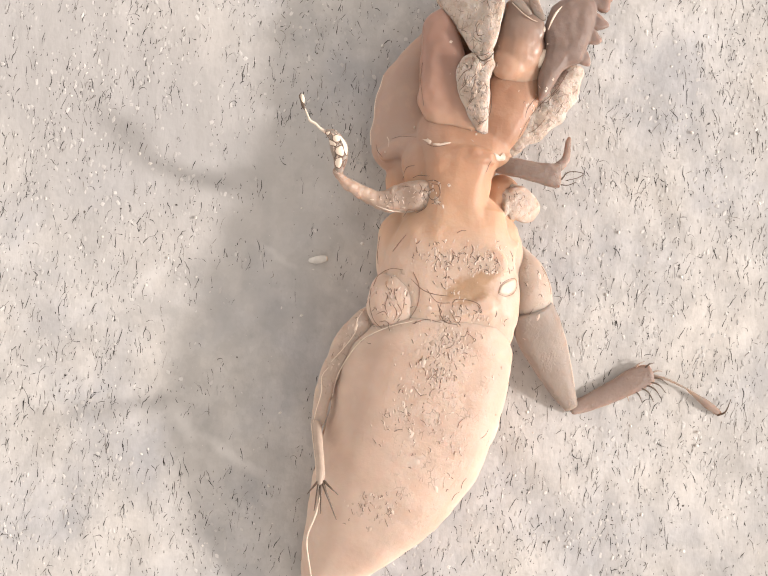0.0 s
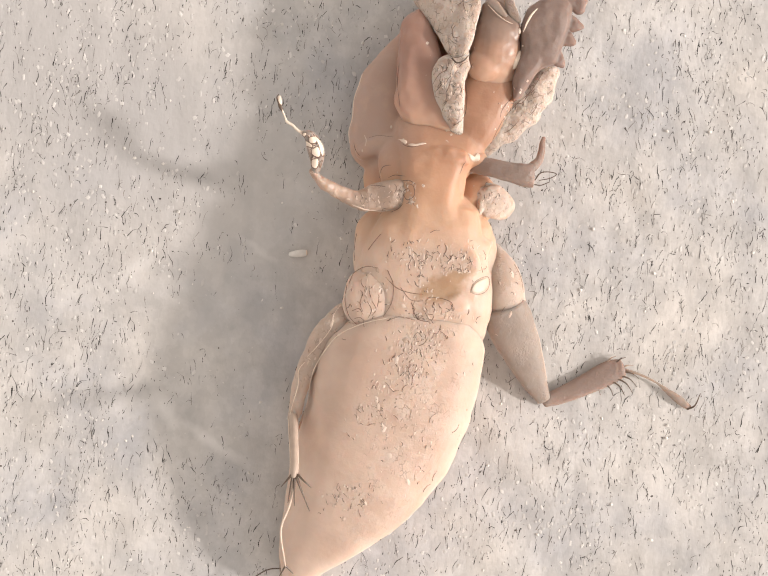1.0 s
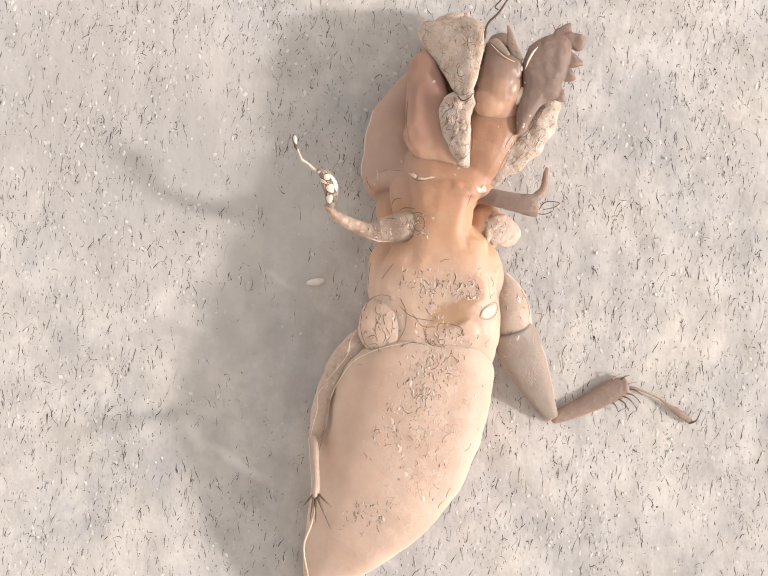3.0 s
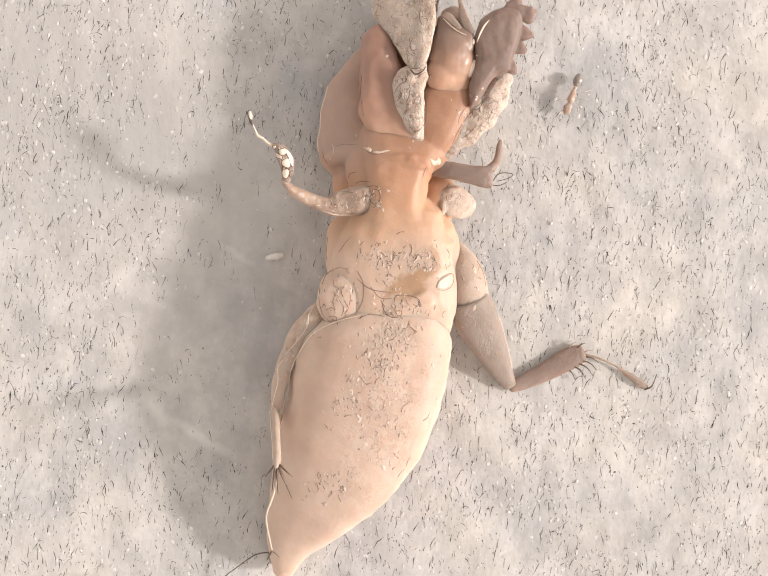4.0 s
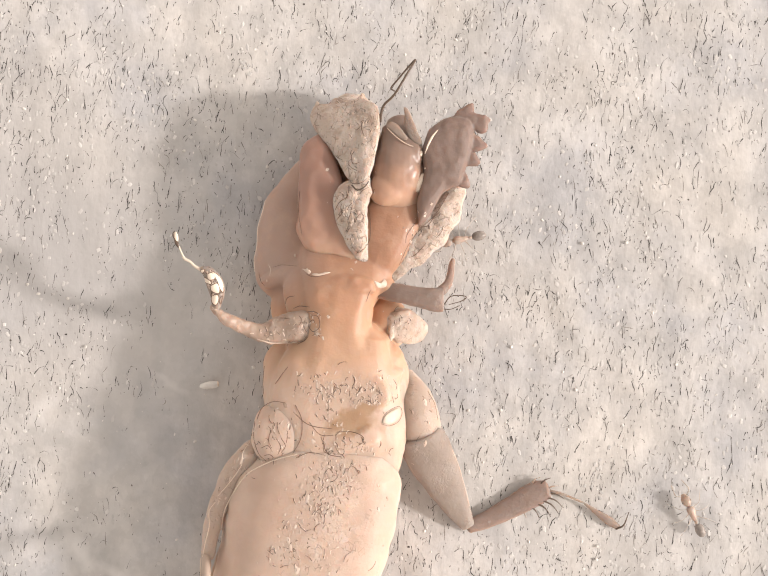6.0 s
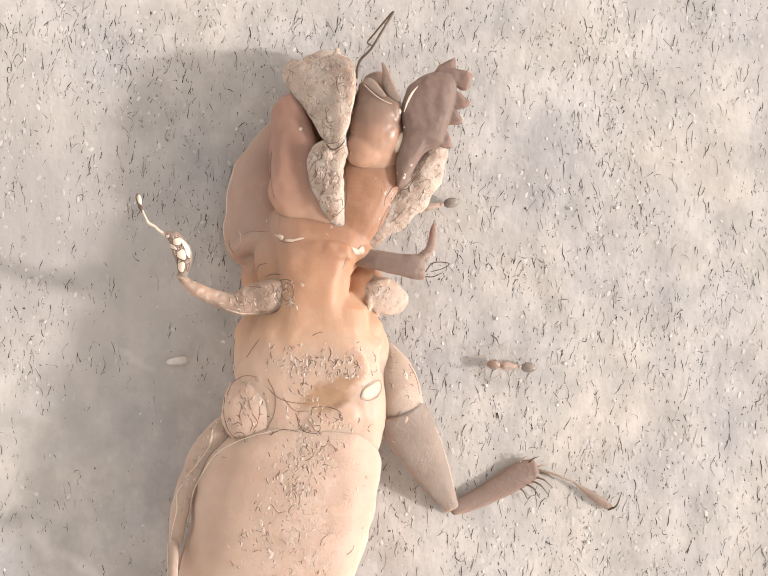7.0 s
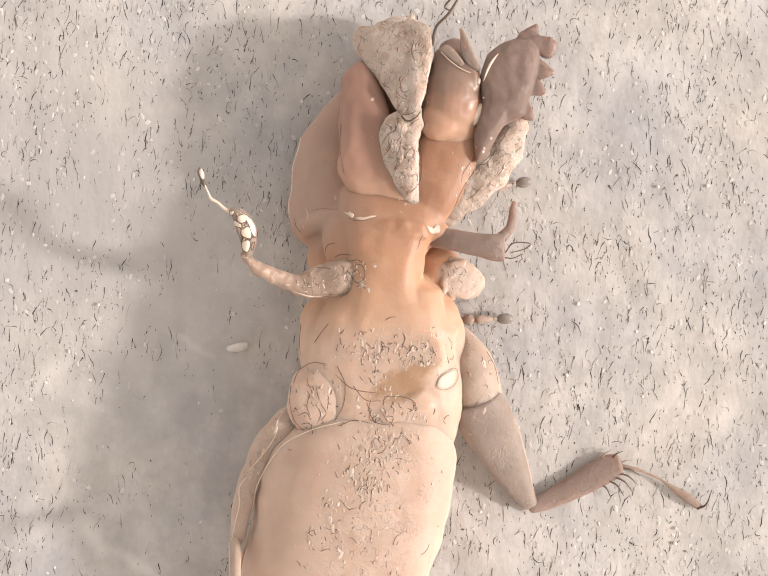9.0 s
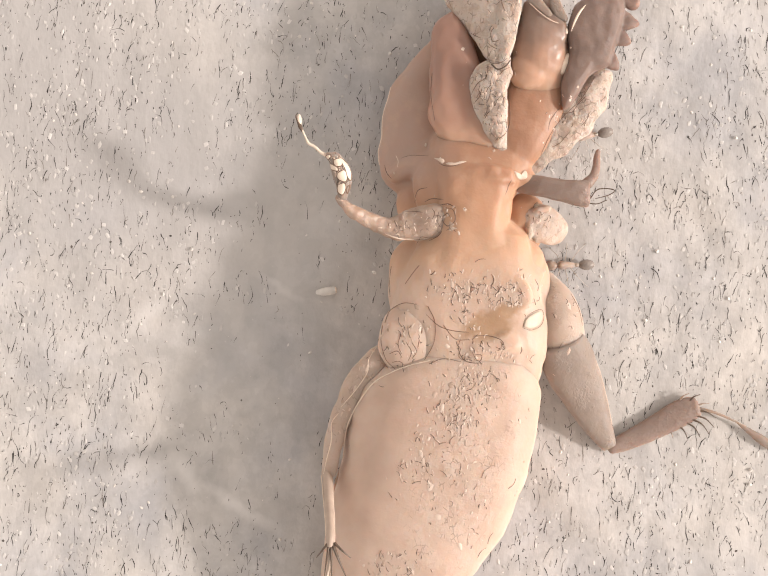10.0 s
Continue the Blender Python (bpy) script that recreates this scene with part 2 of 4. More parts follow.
def hairline(n, l, b):
    g = n.new("ShaderNodeNewGeometry")
    l.new(ramp(n, l, g.outputs["Random Per Island"], (0.0, (0.012, 0.01, 0.008)), (0.5, (0.04, 0.034, 0.03)), (1.0, (0.27, 0.24, 0.215))), b.inputs["Base Color"])


def lip(n, l, b):
    g = n.new("ShaderNodeNewGeometry")
    l.new(ramp(n, l, g.outputs["Random Per Island"], (0.0, (0.46, 0.437, 0.425)), (0.75, (0.535, 0.507, 0.49)), (1.0, (0.64, 0.61, 0.59))), b.inputs["Base Color"])


STROKE = material("relief_stroke", hairline, 0.9)
LIP = material("cement_lip", lip, 0.9)
ANT_AMBER = material("ant_amber", plain((0.42, 0.335, 0.285), 2.0, 0.15), 0.3, **SSS)
ANT_DARK = material("ant_dark", plain((0.27, 0.23, 0.205), 2.0, 0.3), 0.15)


# ---- shaping ----
def made(name, verts, faces, mat, parent=None, label="", smooth=True):
    me = bpy.data.meshes.new(name)
    me.from_pydata([tuple(c * MM for c in v) for v in verts], [], faces)
    me.validate()
    me.shade_smooth() if smooth else me.shade_flat()
    me.materials.append(mat)
    ob = new(name, me)
    ob.parent = parent
    if label:
        tagged(ob, label)
    return ob


def glide(points, steps):
    """Catmull-Rom through rows of numbers."""
    p = np.array(points, float)
    p = np.vstack([2 * p[0] - p[1], p, 2 * p[-1] - p[-2]])
    out = []
    for i in range(1, len(p) - 2):
        for s in np.linspace(0, 1, steps, endpoint=False):
            a, b, c, d = p[i - 1:i + 3]
            out.append(0.5 * (2 * b + (c - a) * s + (2 * a - 5 * b + 4 * c - d) * s * s + (3 * b - a - 3 * c + d) * s ** 3))
    out.append(p[-2])
    return np.array(out)


def loft(rows, sides=20, steps=5, lump=0.0, seed=0.0, caps=(True, True), power=2.0, round_caps=True, square=0.0):
    """A smooth tube: rows of x, y, z, half width, half height."""
    g = glide(rows, steps)
    g[:, 3:] = np.maximum(g[:, 3:], 0.01)
    at, wide = g[:, :3], g[:, 3:]
    if round_caps:
        for end, sign in ((0, -1), (-1, 1)):
            if caps[end]:
                t = at[end] - at[end - sign if end == 0 else -2]
                t = t / (np.linalg.norm(t) + 1e-9)
                r = min(wide[end])
                more = [(at[end] + t * r * 0.8 * math.sin(a), wide[end] * math.cos(a)) for a in (0.6, 1.1, 1.45)]
                pos, wid = np.array([m[0] for m in more]), np.array([m[1] for m in more])
                at, wide = (np.vstack([pos[::-1], at]), np.vstack([wid[::-1], wide])) if end == 0 else (np.vstack([at, pos]), np.vstack([wide, wid]))
    verts, faces = [], []
    tan = np.gradient(at, axis=0)
    for k, (c, t, (ra, rb)) in enumerate(zip(at, tan, wide)):
        t = Vector(t).normalized()
        if square:
            w = min(1.0, k / (square * len(at)))
            t = (t * w + Vector((0, -1, 0)) * (1 - w)).normalized()
        side = t.cross(Vector((0, 0, 1)))
        side = side.normalized() if side.length > 0.2 else Vector((1, 0, 0))
        up = side.cross(t)
        for j in range(sides):
            a = 2 * math.pi * j / sides
            ca, sa = math.cos(a), math.sin(a)
            ca, sa = math.copysign(abs(ca) ** (2 / power), ca), math.copysign(abs(sa) ** (2 / power), sa)
            v = Vector(c) + side * ra * ca + up * rb * sa
            if lump:
                v += (v - Vector(c)) * lump * noise.noise(v * 0.9 + Vector((seed, 0, 0)))
            verts.append(tuple(v))
    n = len(at)
    for k in range(n - 1):
        for j in range(sides):
            faces.append((k * sides + j, k * sides + (j + 1) % sides, (k + 1) * sides + (j + 1) % sides, (k + 1) * sides + j))
    if caps[0]:
        faces.append(tuple(range(sides))[::-1])
    if caps[1]:
        faces.append(tuple((n - 1) * sides + j for j in range(sides)))
    return verts, faces


def plate(outline, z, thick, tilt=(0.0, 0.0), steps=4):
    """A flat, rounded blade with the given outline; tilt raises it along x and y."""
    g = glide(list(outline) + [outline[0]], steps)[:-1] if steps > 1 else np.array(outline, float)
    c = g.mean(0)
    layers = ((0.80, -0.9), (0.96, -0.55), (1.0, 0.0), (0.95, 0.5), (0.82, 0.8), (0.55, 0.98), (0.2, 1.05))
    n, verts, faces = len(g), [], []
    for s, h in layers:
        for x, y in g:
            px, py = c[0] + (x - c[0]) * s, c[1] + (y - c[1]) * s
            verts.append((px, py, z + h * thick + tilt[0] * (px - c[0]) + tilt[1] * (py - c[1])))
    for k in range(len(layers) - 1):
        for j in range(n):
            faces.append((k * n + j, k * n + (j + 1) % n, (k + 1) * n + (j + 1) % n, (k + 1) * n + j))
    faces += [tuple(range(n))[::-1], tuple((len(layers) - 1) * n + j for j in range(n))]
    return verts, faces


def blob(c, r, sides=16, rings=10, lump=0.0, turn=0.0, seed=0.0):
    verts, faces = [], []
    ct, st = math.cos(radians(turn)), math.sin(radians(turn))
    for k in range(rings + 1):
        f = math.pi * k / rings
        for j in range(sides):
            a = 2 * math.pi * j / sides
            d = Vector((math.sin(f) * math.cos(a), math.sin(f) * math.sin(a), math.cos(f)))
            s = 1 + lump * noise.noise(d * 1.7 + Vector((seed, c[0], c[1])))
            x, y, z = d.x * r[0] * s, d.y * r[1] * s, d.z * r[2] * s
            verts.append((c[0] + x * ct - y * st, c[1] + x * st + y * ct, c[2] + z))
    for k in range(rings):
        for j in range(sides):
            faces.append((k * sides + j, (k + 1) * sides + j, (k + 1) * sides + (j + 1) % sides, k * sides + (j + 1) % sides))
    return verts, faces


def fused(name, shapes, mat, parent, label="", voxel=0.11, rounds=10, rough=0.0, grain=0.9):
    """Several shapes grown together into one skin; rough: how uneven it is, grain: the size of its lumps."""
    verts, faces = [], []
    for v, f in shapes:
        k = len(verts)
        verts += v
        faces += [tuple(k + i for i in face) for face in f]
    ob = made(name, verts, faces, mat, parent, label)
    m = ob.modifiers.new("skin", "REMESH")
    m.mode, m.voxel_size, m.use_smooth_shade = "VOXEL", voxel * MM, True
    m = ob.modifiers.new("soften", "SMOOTH")
    m.factor, m.iterations = 0.5, rounds
    if rough:
        lumps = bpy.data.textures.new("lumps", "CLOUDS")
        lumps.noise_scale, lumps.noise_depth = grain * MM, 1
        m = ob.modifiers.new("lumps", "DISPLACE")
        m.texture, m.texture_coords, m.strength, m.mid_level = lumps, "LOCAL", rough * MM, 0.5
    return ob


def hair(points, r0, r1, sides=6, steps=4):
    n = len(points)
    return loft([(*p, r0 + (r1 - r0) * i / (n - 1), r0 + (r1 - r0) * i / (n - 1)) for i, p in enumerate(points)], sides, steps)


# ---- the ground: one rough concrete sheet to the horizon ----
def ground():
    fine = np.arange(-46, 42.01, 0.5)
    far = 42 * 1.35 ** np.arange(1, 26)
    xs = np.concatenate([-46 - (far[::-1] - 42), fine, far])
    n = len(xs)
    verts = []
    for y in xs:
        for x in xs:
            near = max(0.0, min(1.0, (70 - max(abs(x), abs(y))) / 20))
            z = near * (0.16 * noise.noise((x * 0.12, y * 0.12, 3.0)) + 0.07 * noise.noise((x * 0.7, y * 0.45, 9.0))) - 0.12
            verts.append((x, y, z))
    faces = [(r * n + c, r * n + c + 1, (r + 1) * n + c + 1, (r + 1) * n + c) for r in range(n - 1) for c in range(n - 1)]
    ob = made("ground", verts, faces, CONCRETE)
    return tagged(ob, "rough pale grey concrete floor with fine pits", "ground", kind="structure")


ground()


# ---- the mole cricket, dead on its back ----
def mole_cricket():
    root = new("mole_cricket")
    tagged(root, "dead tan mole cricket lying on its back on concrete, legs spread", "insect")

    # abdomen: soft, ringed, from the waist to the tail
    AB = (
        (-3.96, -0.59, 3.00, 2.6, 1.9), (-4.07, -2.04, 3.40, 4.15, 2.9), (-4.68, -3.74, 3.6, 5.3, 3.4), (-5.27, -5.86, 3.8, 5.8, 3.7), (-5.85, -9.40, 3.8, 5.5, 3.7),
        (-7.35, -13.04, 3.6, 4.9, 3.5), (-9.35, -16.60, 2.80, 3.4, 2.7), (-10.65, -18.90, 2.30, 2.2, 2.1), (-11.2, -20.50, 1.90, 1.45, 1.5), (-11.35, -21.6, 1.6, 1.0, 1.1))
    v, f = loft(AB, 40, 8, 0.03, 3.0, caps=(False, True), round_caps=False, power=3.3, square=0.7)
    rings = np.array(v).reshape(-1, 40, 3)
    mid = rings.mean(1, keepdims=True)
    n = len(rings)
    # shallow waists between the rings
    rings = mid + (rings - mid) * (1 - 0.006 * np.abs(np.sin(np.arange(n) / n * 8 * math.pi)) ** 8)[:, None, None]
    half = np.abs(rings[:, :, 0] - mid[:, :, 0]).max(1, keepdims=True)
    rings[:, :, 2] -= 1.5 * np.clip((mid[:, :, 0] - rings[:, :, 0]) / half, 0, 1) ** 2.6 * (rings[:, :, 2] > mid[:, :, 2])
    made("abdomen", [tuple(q) for q in rings.reshape(-1, 3)], f, BELLY, root, "soft peach abdomen with faint rings")
    v, f = loft([(-11.2, -20.6, 1.7, 1.15, 1.1), (-11.3, -21.5, 1.5, 1.0, 0.9), (-11.35, -22.1, 1.3, 0.8, 0.6)], 18, 4, 0.1)
    made("tail_tip", v, f, BELLY, root)
    for pts in (((-12.3, -20.6, 1.7), (-13.5, -20.85, 1.5), (-15.1, -22.1, 1.0), (-16.0, -22.9, 0.6), (-17.0, -23.9, 0.3)),
                ((-11.6, -22.2, 1.4), (-12.0, -22.9, 1.2), (-12.6, -23.6, 0.8), (-13.3, -24.5, 0.4))):
        v, f = hair(pts, 0.05, 0.03)
        made("cercus", v, f, SPINE, root, "thin hairy tail feeler")


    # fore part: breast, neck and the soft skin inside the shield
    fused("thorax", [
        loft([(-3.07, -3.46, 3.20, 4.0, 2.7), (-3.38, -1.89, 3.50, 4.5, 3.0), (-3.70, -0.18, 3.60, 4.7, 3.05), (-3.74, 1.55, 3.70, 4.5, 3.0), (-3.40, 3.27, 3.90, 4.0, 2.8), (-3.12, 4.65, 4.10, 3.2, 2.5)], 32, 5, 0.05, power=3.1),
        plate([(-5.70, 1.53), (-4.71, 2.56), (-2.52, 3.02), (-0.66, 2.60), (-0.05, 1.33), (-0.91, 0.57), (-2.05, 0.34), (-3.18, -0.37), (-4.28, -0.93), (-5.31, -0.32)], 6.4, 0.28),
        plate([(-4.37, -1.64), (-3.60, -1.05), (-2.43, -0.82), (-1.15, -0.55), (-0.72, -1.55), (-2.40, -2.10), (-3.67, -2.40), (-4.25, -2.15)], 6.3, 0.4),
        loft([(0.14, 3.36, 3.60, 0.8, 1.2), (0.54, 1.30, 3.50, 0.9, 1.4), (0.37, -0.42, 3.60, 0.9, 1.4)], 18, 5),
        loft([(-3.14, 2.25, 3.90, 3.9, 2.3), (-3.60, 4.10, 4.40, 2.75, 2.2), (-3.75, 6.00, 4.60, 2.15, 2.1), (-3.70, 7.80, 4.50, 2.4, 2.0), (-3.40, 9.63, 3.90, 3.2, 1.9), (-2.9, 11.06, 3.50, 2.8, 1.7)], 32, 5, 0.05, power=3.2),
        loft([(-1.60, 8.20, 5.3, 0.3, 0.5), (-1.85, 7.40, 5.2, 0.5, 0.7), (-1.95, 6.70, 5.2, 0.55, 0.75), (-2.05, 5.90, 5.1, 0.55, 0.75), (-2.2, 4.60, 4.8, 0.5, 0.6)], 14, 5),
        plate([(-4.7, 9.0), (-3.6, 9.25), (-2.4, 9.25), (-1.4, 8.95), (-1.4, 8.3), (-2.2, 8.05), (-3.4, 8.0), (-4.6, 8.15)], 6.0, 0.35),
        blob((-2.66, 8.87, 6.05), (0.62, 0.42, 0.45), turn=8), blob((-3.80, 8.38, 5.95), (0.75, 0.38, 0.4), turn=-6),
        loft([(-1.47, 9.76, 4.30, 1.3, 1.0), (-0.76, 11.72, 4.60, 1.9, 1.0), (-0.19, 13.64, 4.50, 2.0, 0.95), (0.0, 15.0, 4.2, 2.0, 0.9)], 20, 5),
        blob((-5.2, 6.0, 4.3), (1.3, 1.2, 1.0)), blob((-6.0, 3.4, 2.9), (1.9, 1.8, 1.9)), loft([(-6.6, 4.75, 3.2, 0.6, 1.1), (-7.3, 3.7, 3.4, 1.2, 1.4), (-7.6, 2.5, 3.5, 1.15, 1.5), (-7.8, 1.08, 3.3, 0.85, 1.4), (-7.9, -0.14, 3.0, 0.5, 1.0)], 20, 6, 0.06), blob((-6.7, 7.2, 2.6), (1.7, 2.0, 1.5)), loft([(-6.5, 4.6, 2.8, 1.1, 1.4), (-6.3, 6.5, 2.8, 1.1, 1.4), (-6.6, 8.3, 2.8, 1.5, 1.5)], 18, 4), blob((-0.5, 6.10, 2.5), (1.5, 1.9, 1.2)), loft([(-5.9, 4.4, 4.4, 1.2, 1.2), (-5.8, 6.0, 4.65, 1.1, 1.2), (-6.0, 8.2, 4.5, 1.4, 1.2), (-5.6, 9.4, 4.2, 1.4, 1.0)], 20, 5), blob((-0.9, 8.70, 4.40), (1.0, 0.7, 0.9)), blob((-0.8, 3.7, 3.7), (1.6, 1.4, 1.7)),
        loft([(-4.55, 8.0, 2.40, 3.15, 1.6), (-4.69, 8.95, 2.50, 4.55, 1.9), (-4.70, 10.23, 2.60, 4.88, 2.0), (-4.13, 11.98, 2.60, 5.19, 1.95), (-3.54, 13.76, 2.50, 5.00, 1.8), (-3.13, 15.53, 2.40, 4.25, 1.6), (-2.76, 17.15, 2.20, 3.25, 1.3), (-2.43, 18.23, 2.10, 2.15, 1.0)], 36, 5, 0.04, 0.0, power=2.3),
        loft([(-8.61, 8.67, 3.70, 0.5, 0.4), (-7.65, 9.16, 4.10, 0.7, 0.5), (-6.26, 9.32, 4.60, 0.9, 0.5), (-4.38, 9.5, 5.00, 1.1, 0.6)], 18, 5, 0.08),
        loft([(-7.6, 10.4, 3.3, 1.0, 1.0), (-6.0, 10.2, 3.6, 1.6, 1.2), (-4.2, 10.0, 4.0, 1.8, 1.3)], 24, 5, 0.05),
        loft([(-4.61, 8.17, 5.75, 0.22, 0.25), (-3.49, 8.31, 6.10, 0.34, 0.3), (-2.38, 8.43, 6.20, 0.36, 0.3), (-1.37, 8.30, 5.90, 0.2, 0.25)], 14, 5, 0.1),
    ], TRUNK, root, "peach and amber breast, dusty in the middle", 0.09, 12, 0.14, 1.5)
    # pronotum: a deep shell, open towards the sky
    SH = ((-3.45, 8.05, 4.1, 0.3, 2.2), (-3.64, 8.95, 5.55, 0.1, 3.0), (-3.78, 10.03, 5.75, 0.1, 3.2), (-3.69, 11.72, 5.55, 0.1, 3.2), (-3.49, 13.42, 5.00, 0.1, 3.1), (-3.09, 15.13, 4.25, 0.3, 2.9), (-2.72, 16.67, 3.45, 0.6, 2.6), (-2.41, 17.69, 2.45, 0.9, 2.3))
    g = glide(SH, 5)
    verts, faces, m = [], [], 29
    for shell in (0.0, 0.16):
        for x, y, hw, z0, z1 in g:
            for j in range(m):
                a = math.pi * (0.90 + 1.20 * j / (m - 1))
                zc = z0 + (z1 - z0) * 0.72
                verts.append((x + (hw - shell) * math.cos(a) * (0.54 if math.cos(a) > 0 else 1), y, zc + ((z1 - z0) * 0.72 - shell) * math.sin(a) if math.sin(a) < 0 else zc + (z1 - z0) * 0.9 * math.sin(a)))
    q = len(g)
    for s in range(2):
        for k in range(q - 1):
            for j in range(m - 1):
                a = s * q * m + k * m + j
                face = (a, a + 1, a + m + 1, a + m)
                faces.append(face if s else face[::-1])
    for k in range(q - 1):
        for j, flip in ((0, 1), (m - 1, 0)):
            a, b = k * m + j, q * m + k * m + j
            face = (a, a + m, b + m, b)
            faces.append(face if flip else face[::-1])
    for j in range(m - 1):
        for k, flip in ((0, 0), (q - 1, 1)):
            a, b = k * m + j, q * m + k * m + j
            face = (a, a + 1, b + 1, b)
            faces.append(face if flip else face[::-1])
    made("pronotum", verts, faces, ROSE, root, "smooth rosy brown neck shield")

    # head
    head = fused("head", [
        loft([(0.14, 14.45, 3.90, 1.75, 1.7), (-0.02, 15.31, 4.10, 1.95, 2.1), (0.02, 16.56, 4.30, 1.9, 2.2), (0.12, 17.96, 4.20, 1.6, 1.8), (0.17, 19.21, 3.90, 1.1, 1.2)], 28, 6, 0.04),
        blob((-0.58, 15.00, 5.40), (1.3, 1.15, 0.95), turn=6), blob((0.54, 16.15, 5.60), (1.0, 1.2, 0.7)), blob((-0.56, 16.89, 5.50), (0.8, 1.1, 0.7)),
        plate([(-1.05, 19.10), (-0.50, 19.35), (0.20, 18.90), (0.90, 18.40), (1.50, 17.90), (1.65, 17.20), (1.45, 16.60), (0.60, 16.50), (-0.70, 16.70), (-1.10, 17.60)], 5.5, 0.5, (0.0, -0.08)),
    ], HEAD, root, "shiny rosy brown head", 0.09, 6, 0.14, 1.0)
    v, f = plate([(0.34, 20.34), (0.58, 20.28), (0.93, 19.60), (1.29, 18.76), (1.61, 18.09), (1.45, 17.85), (0.97, 18.11), (0.62, 18.54), (0.40, 19.22), (0.42, 19.80)], 5.8, 0.16)
    made("palp", v, f, LEG, head, "thin pale mouth feeler")
    v, f = plate([(-0.82, 19.06), (-0.49, 19.34), (-0.08, 19.21), (0.34, 18.74), (0.66, 18.27), (0.32, 18.16), (-0.20, 18.53)], 6.0, 0.14)
    made("palp", v, f, LEG, head, "thin pale mouth feeler")
    v, f = hair(((-0.69, 18.90, 6.05), (-0.07, 18.32, 6.15), (0.58, 17.90, 6.10), (1.23, 17.71, 5.90)), 0.03, 0.035)
    made("lip_rim", v, f, FOLD, head, "thin pale lip rim")
    for p, r in (((1.52, 17.34, 5.75), (0.13, 0.22, 0.12)), ((1.04, 17.25, 5.80), (0.1, 0.2, 0.1)), ((1.88, 16.37, 5.70), (0.12, 0.08, 0.08))):
        v, f = blob(p, r, 8, 6)
        made("bead", v, f, FLAKE, head)
    v, f = blob((1.51, 15.46, 5.35), (0.34, 0.7, 0.4), turn=-22)
    made("compound_eye", v, f, FLAKE, head, "small pale shiny eye")
    v, f = hair(((-1.17, 19.33, 6.00), (-0.99, 20.30, 6.30), (-0.28, 21.03, 6.60), (0.53, 22.39, 6.60), (1.05, 23.36, 6.40), (0.63, 22.95, 6.20), (-0.12, 22.06, 6.00), (-0.51, 21.59, 5.80), (-0.27, 21.41, 5.70)), 0.09, 0.05)
    made("antenna", v, f, SPINE, head, "thin dark looped feeler")

    # right foreleg: broad toothed digger
    dig = fused("foreleg", [
        plate([(1.45, 12.60), (1.35, 14.30), (1.70, 16.00), (1.62, 17.60), (2.05, 18.90), (2.80, 19.60), (3.70, 19.95), (4.75, 19.75), (5.05, 18.70), (4.80, 17.40), (4.45, 16.20), (4.20, 15.40), (3.20, 14.90), (2.60, 14.00), (1.95, 13.00)], 5.25, 0.75, (-0.06, 0.04)),
        *[plate([tuple(np.array(a) + (np.array(b) - np.array(a)) * k + np.array((-(b[1] - a[1]), b[0] - a[0])) / math.dist(a, b) * w)
                 for k, w in ((0, 0.6), (0.5, 0.6), (0.8, 0.36), (1.0, 0.06), (0.85, -0.3), (0.5, -0.52), (0, -0.55))], 5.2, 0.3, (-0.08, 0.0), 2)
          for a, b in (((3.65, 18.60), (4.95, 20.80)), ((4.00, 19.40), (6.15, 19.70)), ((5.20, 19.75), (5.75, 18.85)), ((3.90, 18.40), (5.95, 17.90)), ((3.75, 17.50), (5.45, 16.75)), ((3.30, 16.70), (4.75, 15.15)), ((4.2, 19.2), (4.1, 20.35)))],
    ], DARK, root, "broad dark toothed digging foreleg", 0.06, 4, 0.2, 1.0)
    fused("femur", [loft([(-0.55, 9.51, 3.20, 0.7, 0.8), (0.88, 10.87, 3.9, 1.0, 1.0), (2.10, 12.30, 3.9, 1.3, 1.1), (3.20, 13.9, 3.70, 1.1, 1.0), (4.1, 15.1, 3.50, 0.6, 0.6)], 20, 5, 0.15),
                    blob((2.2, 11.7, 3.8), (0.7, 0.6, 0.6), lump=0.4), blob((3.6, 13.6, 3.6), (0.6, 0.8, 0.6), lump=0.4), blob((0.9, 11.7, 4.4), (0.5, 0.9, 0.5), lump=0.4)],
          DUSTY, dig, "dust-covered upper foreleg", 0.06, 4, 0.36, 0.9)
    # pale strand added for the highlight on the digger
    v, f = loft([(1.80, 17.30, 5.95, 0.02, 0.02), (1.98, 17.85, 6.05, 0.06, 0.06), (2.25, 18.40, 6.1, 0.07, 0.06), (2.60, 18.85, 6.05, 0.02, 0.02)], 10, 4)
    made("shine_ridge", v, f, FLAKE, dig)

    # left foreleg folded over the mouth
    fold = fused("foreleg", [
        plate([(-5.30, 18.70), (-6.20, 17.85), (-6.55, 16.60), (-6.60, 15.00), (-6.55, 13.30), (-6.50, 12.10), (-6.05, 11.05), (-5.20, 10.60), (-3.90, 10.40), (-2.70, 10.30), (-2.10, 10.80), (-2.40, 12.60), (-3.20, 14.40), (-3.70, 16.20), (-4.50, 17.80)], 5.15, 0.75, (0.06, -0.06)),
    ], TAN, root, "folded rosy foreleg beside the mouth", 0.08, 14, 0.3, 1.5)
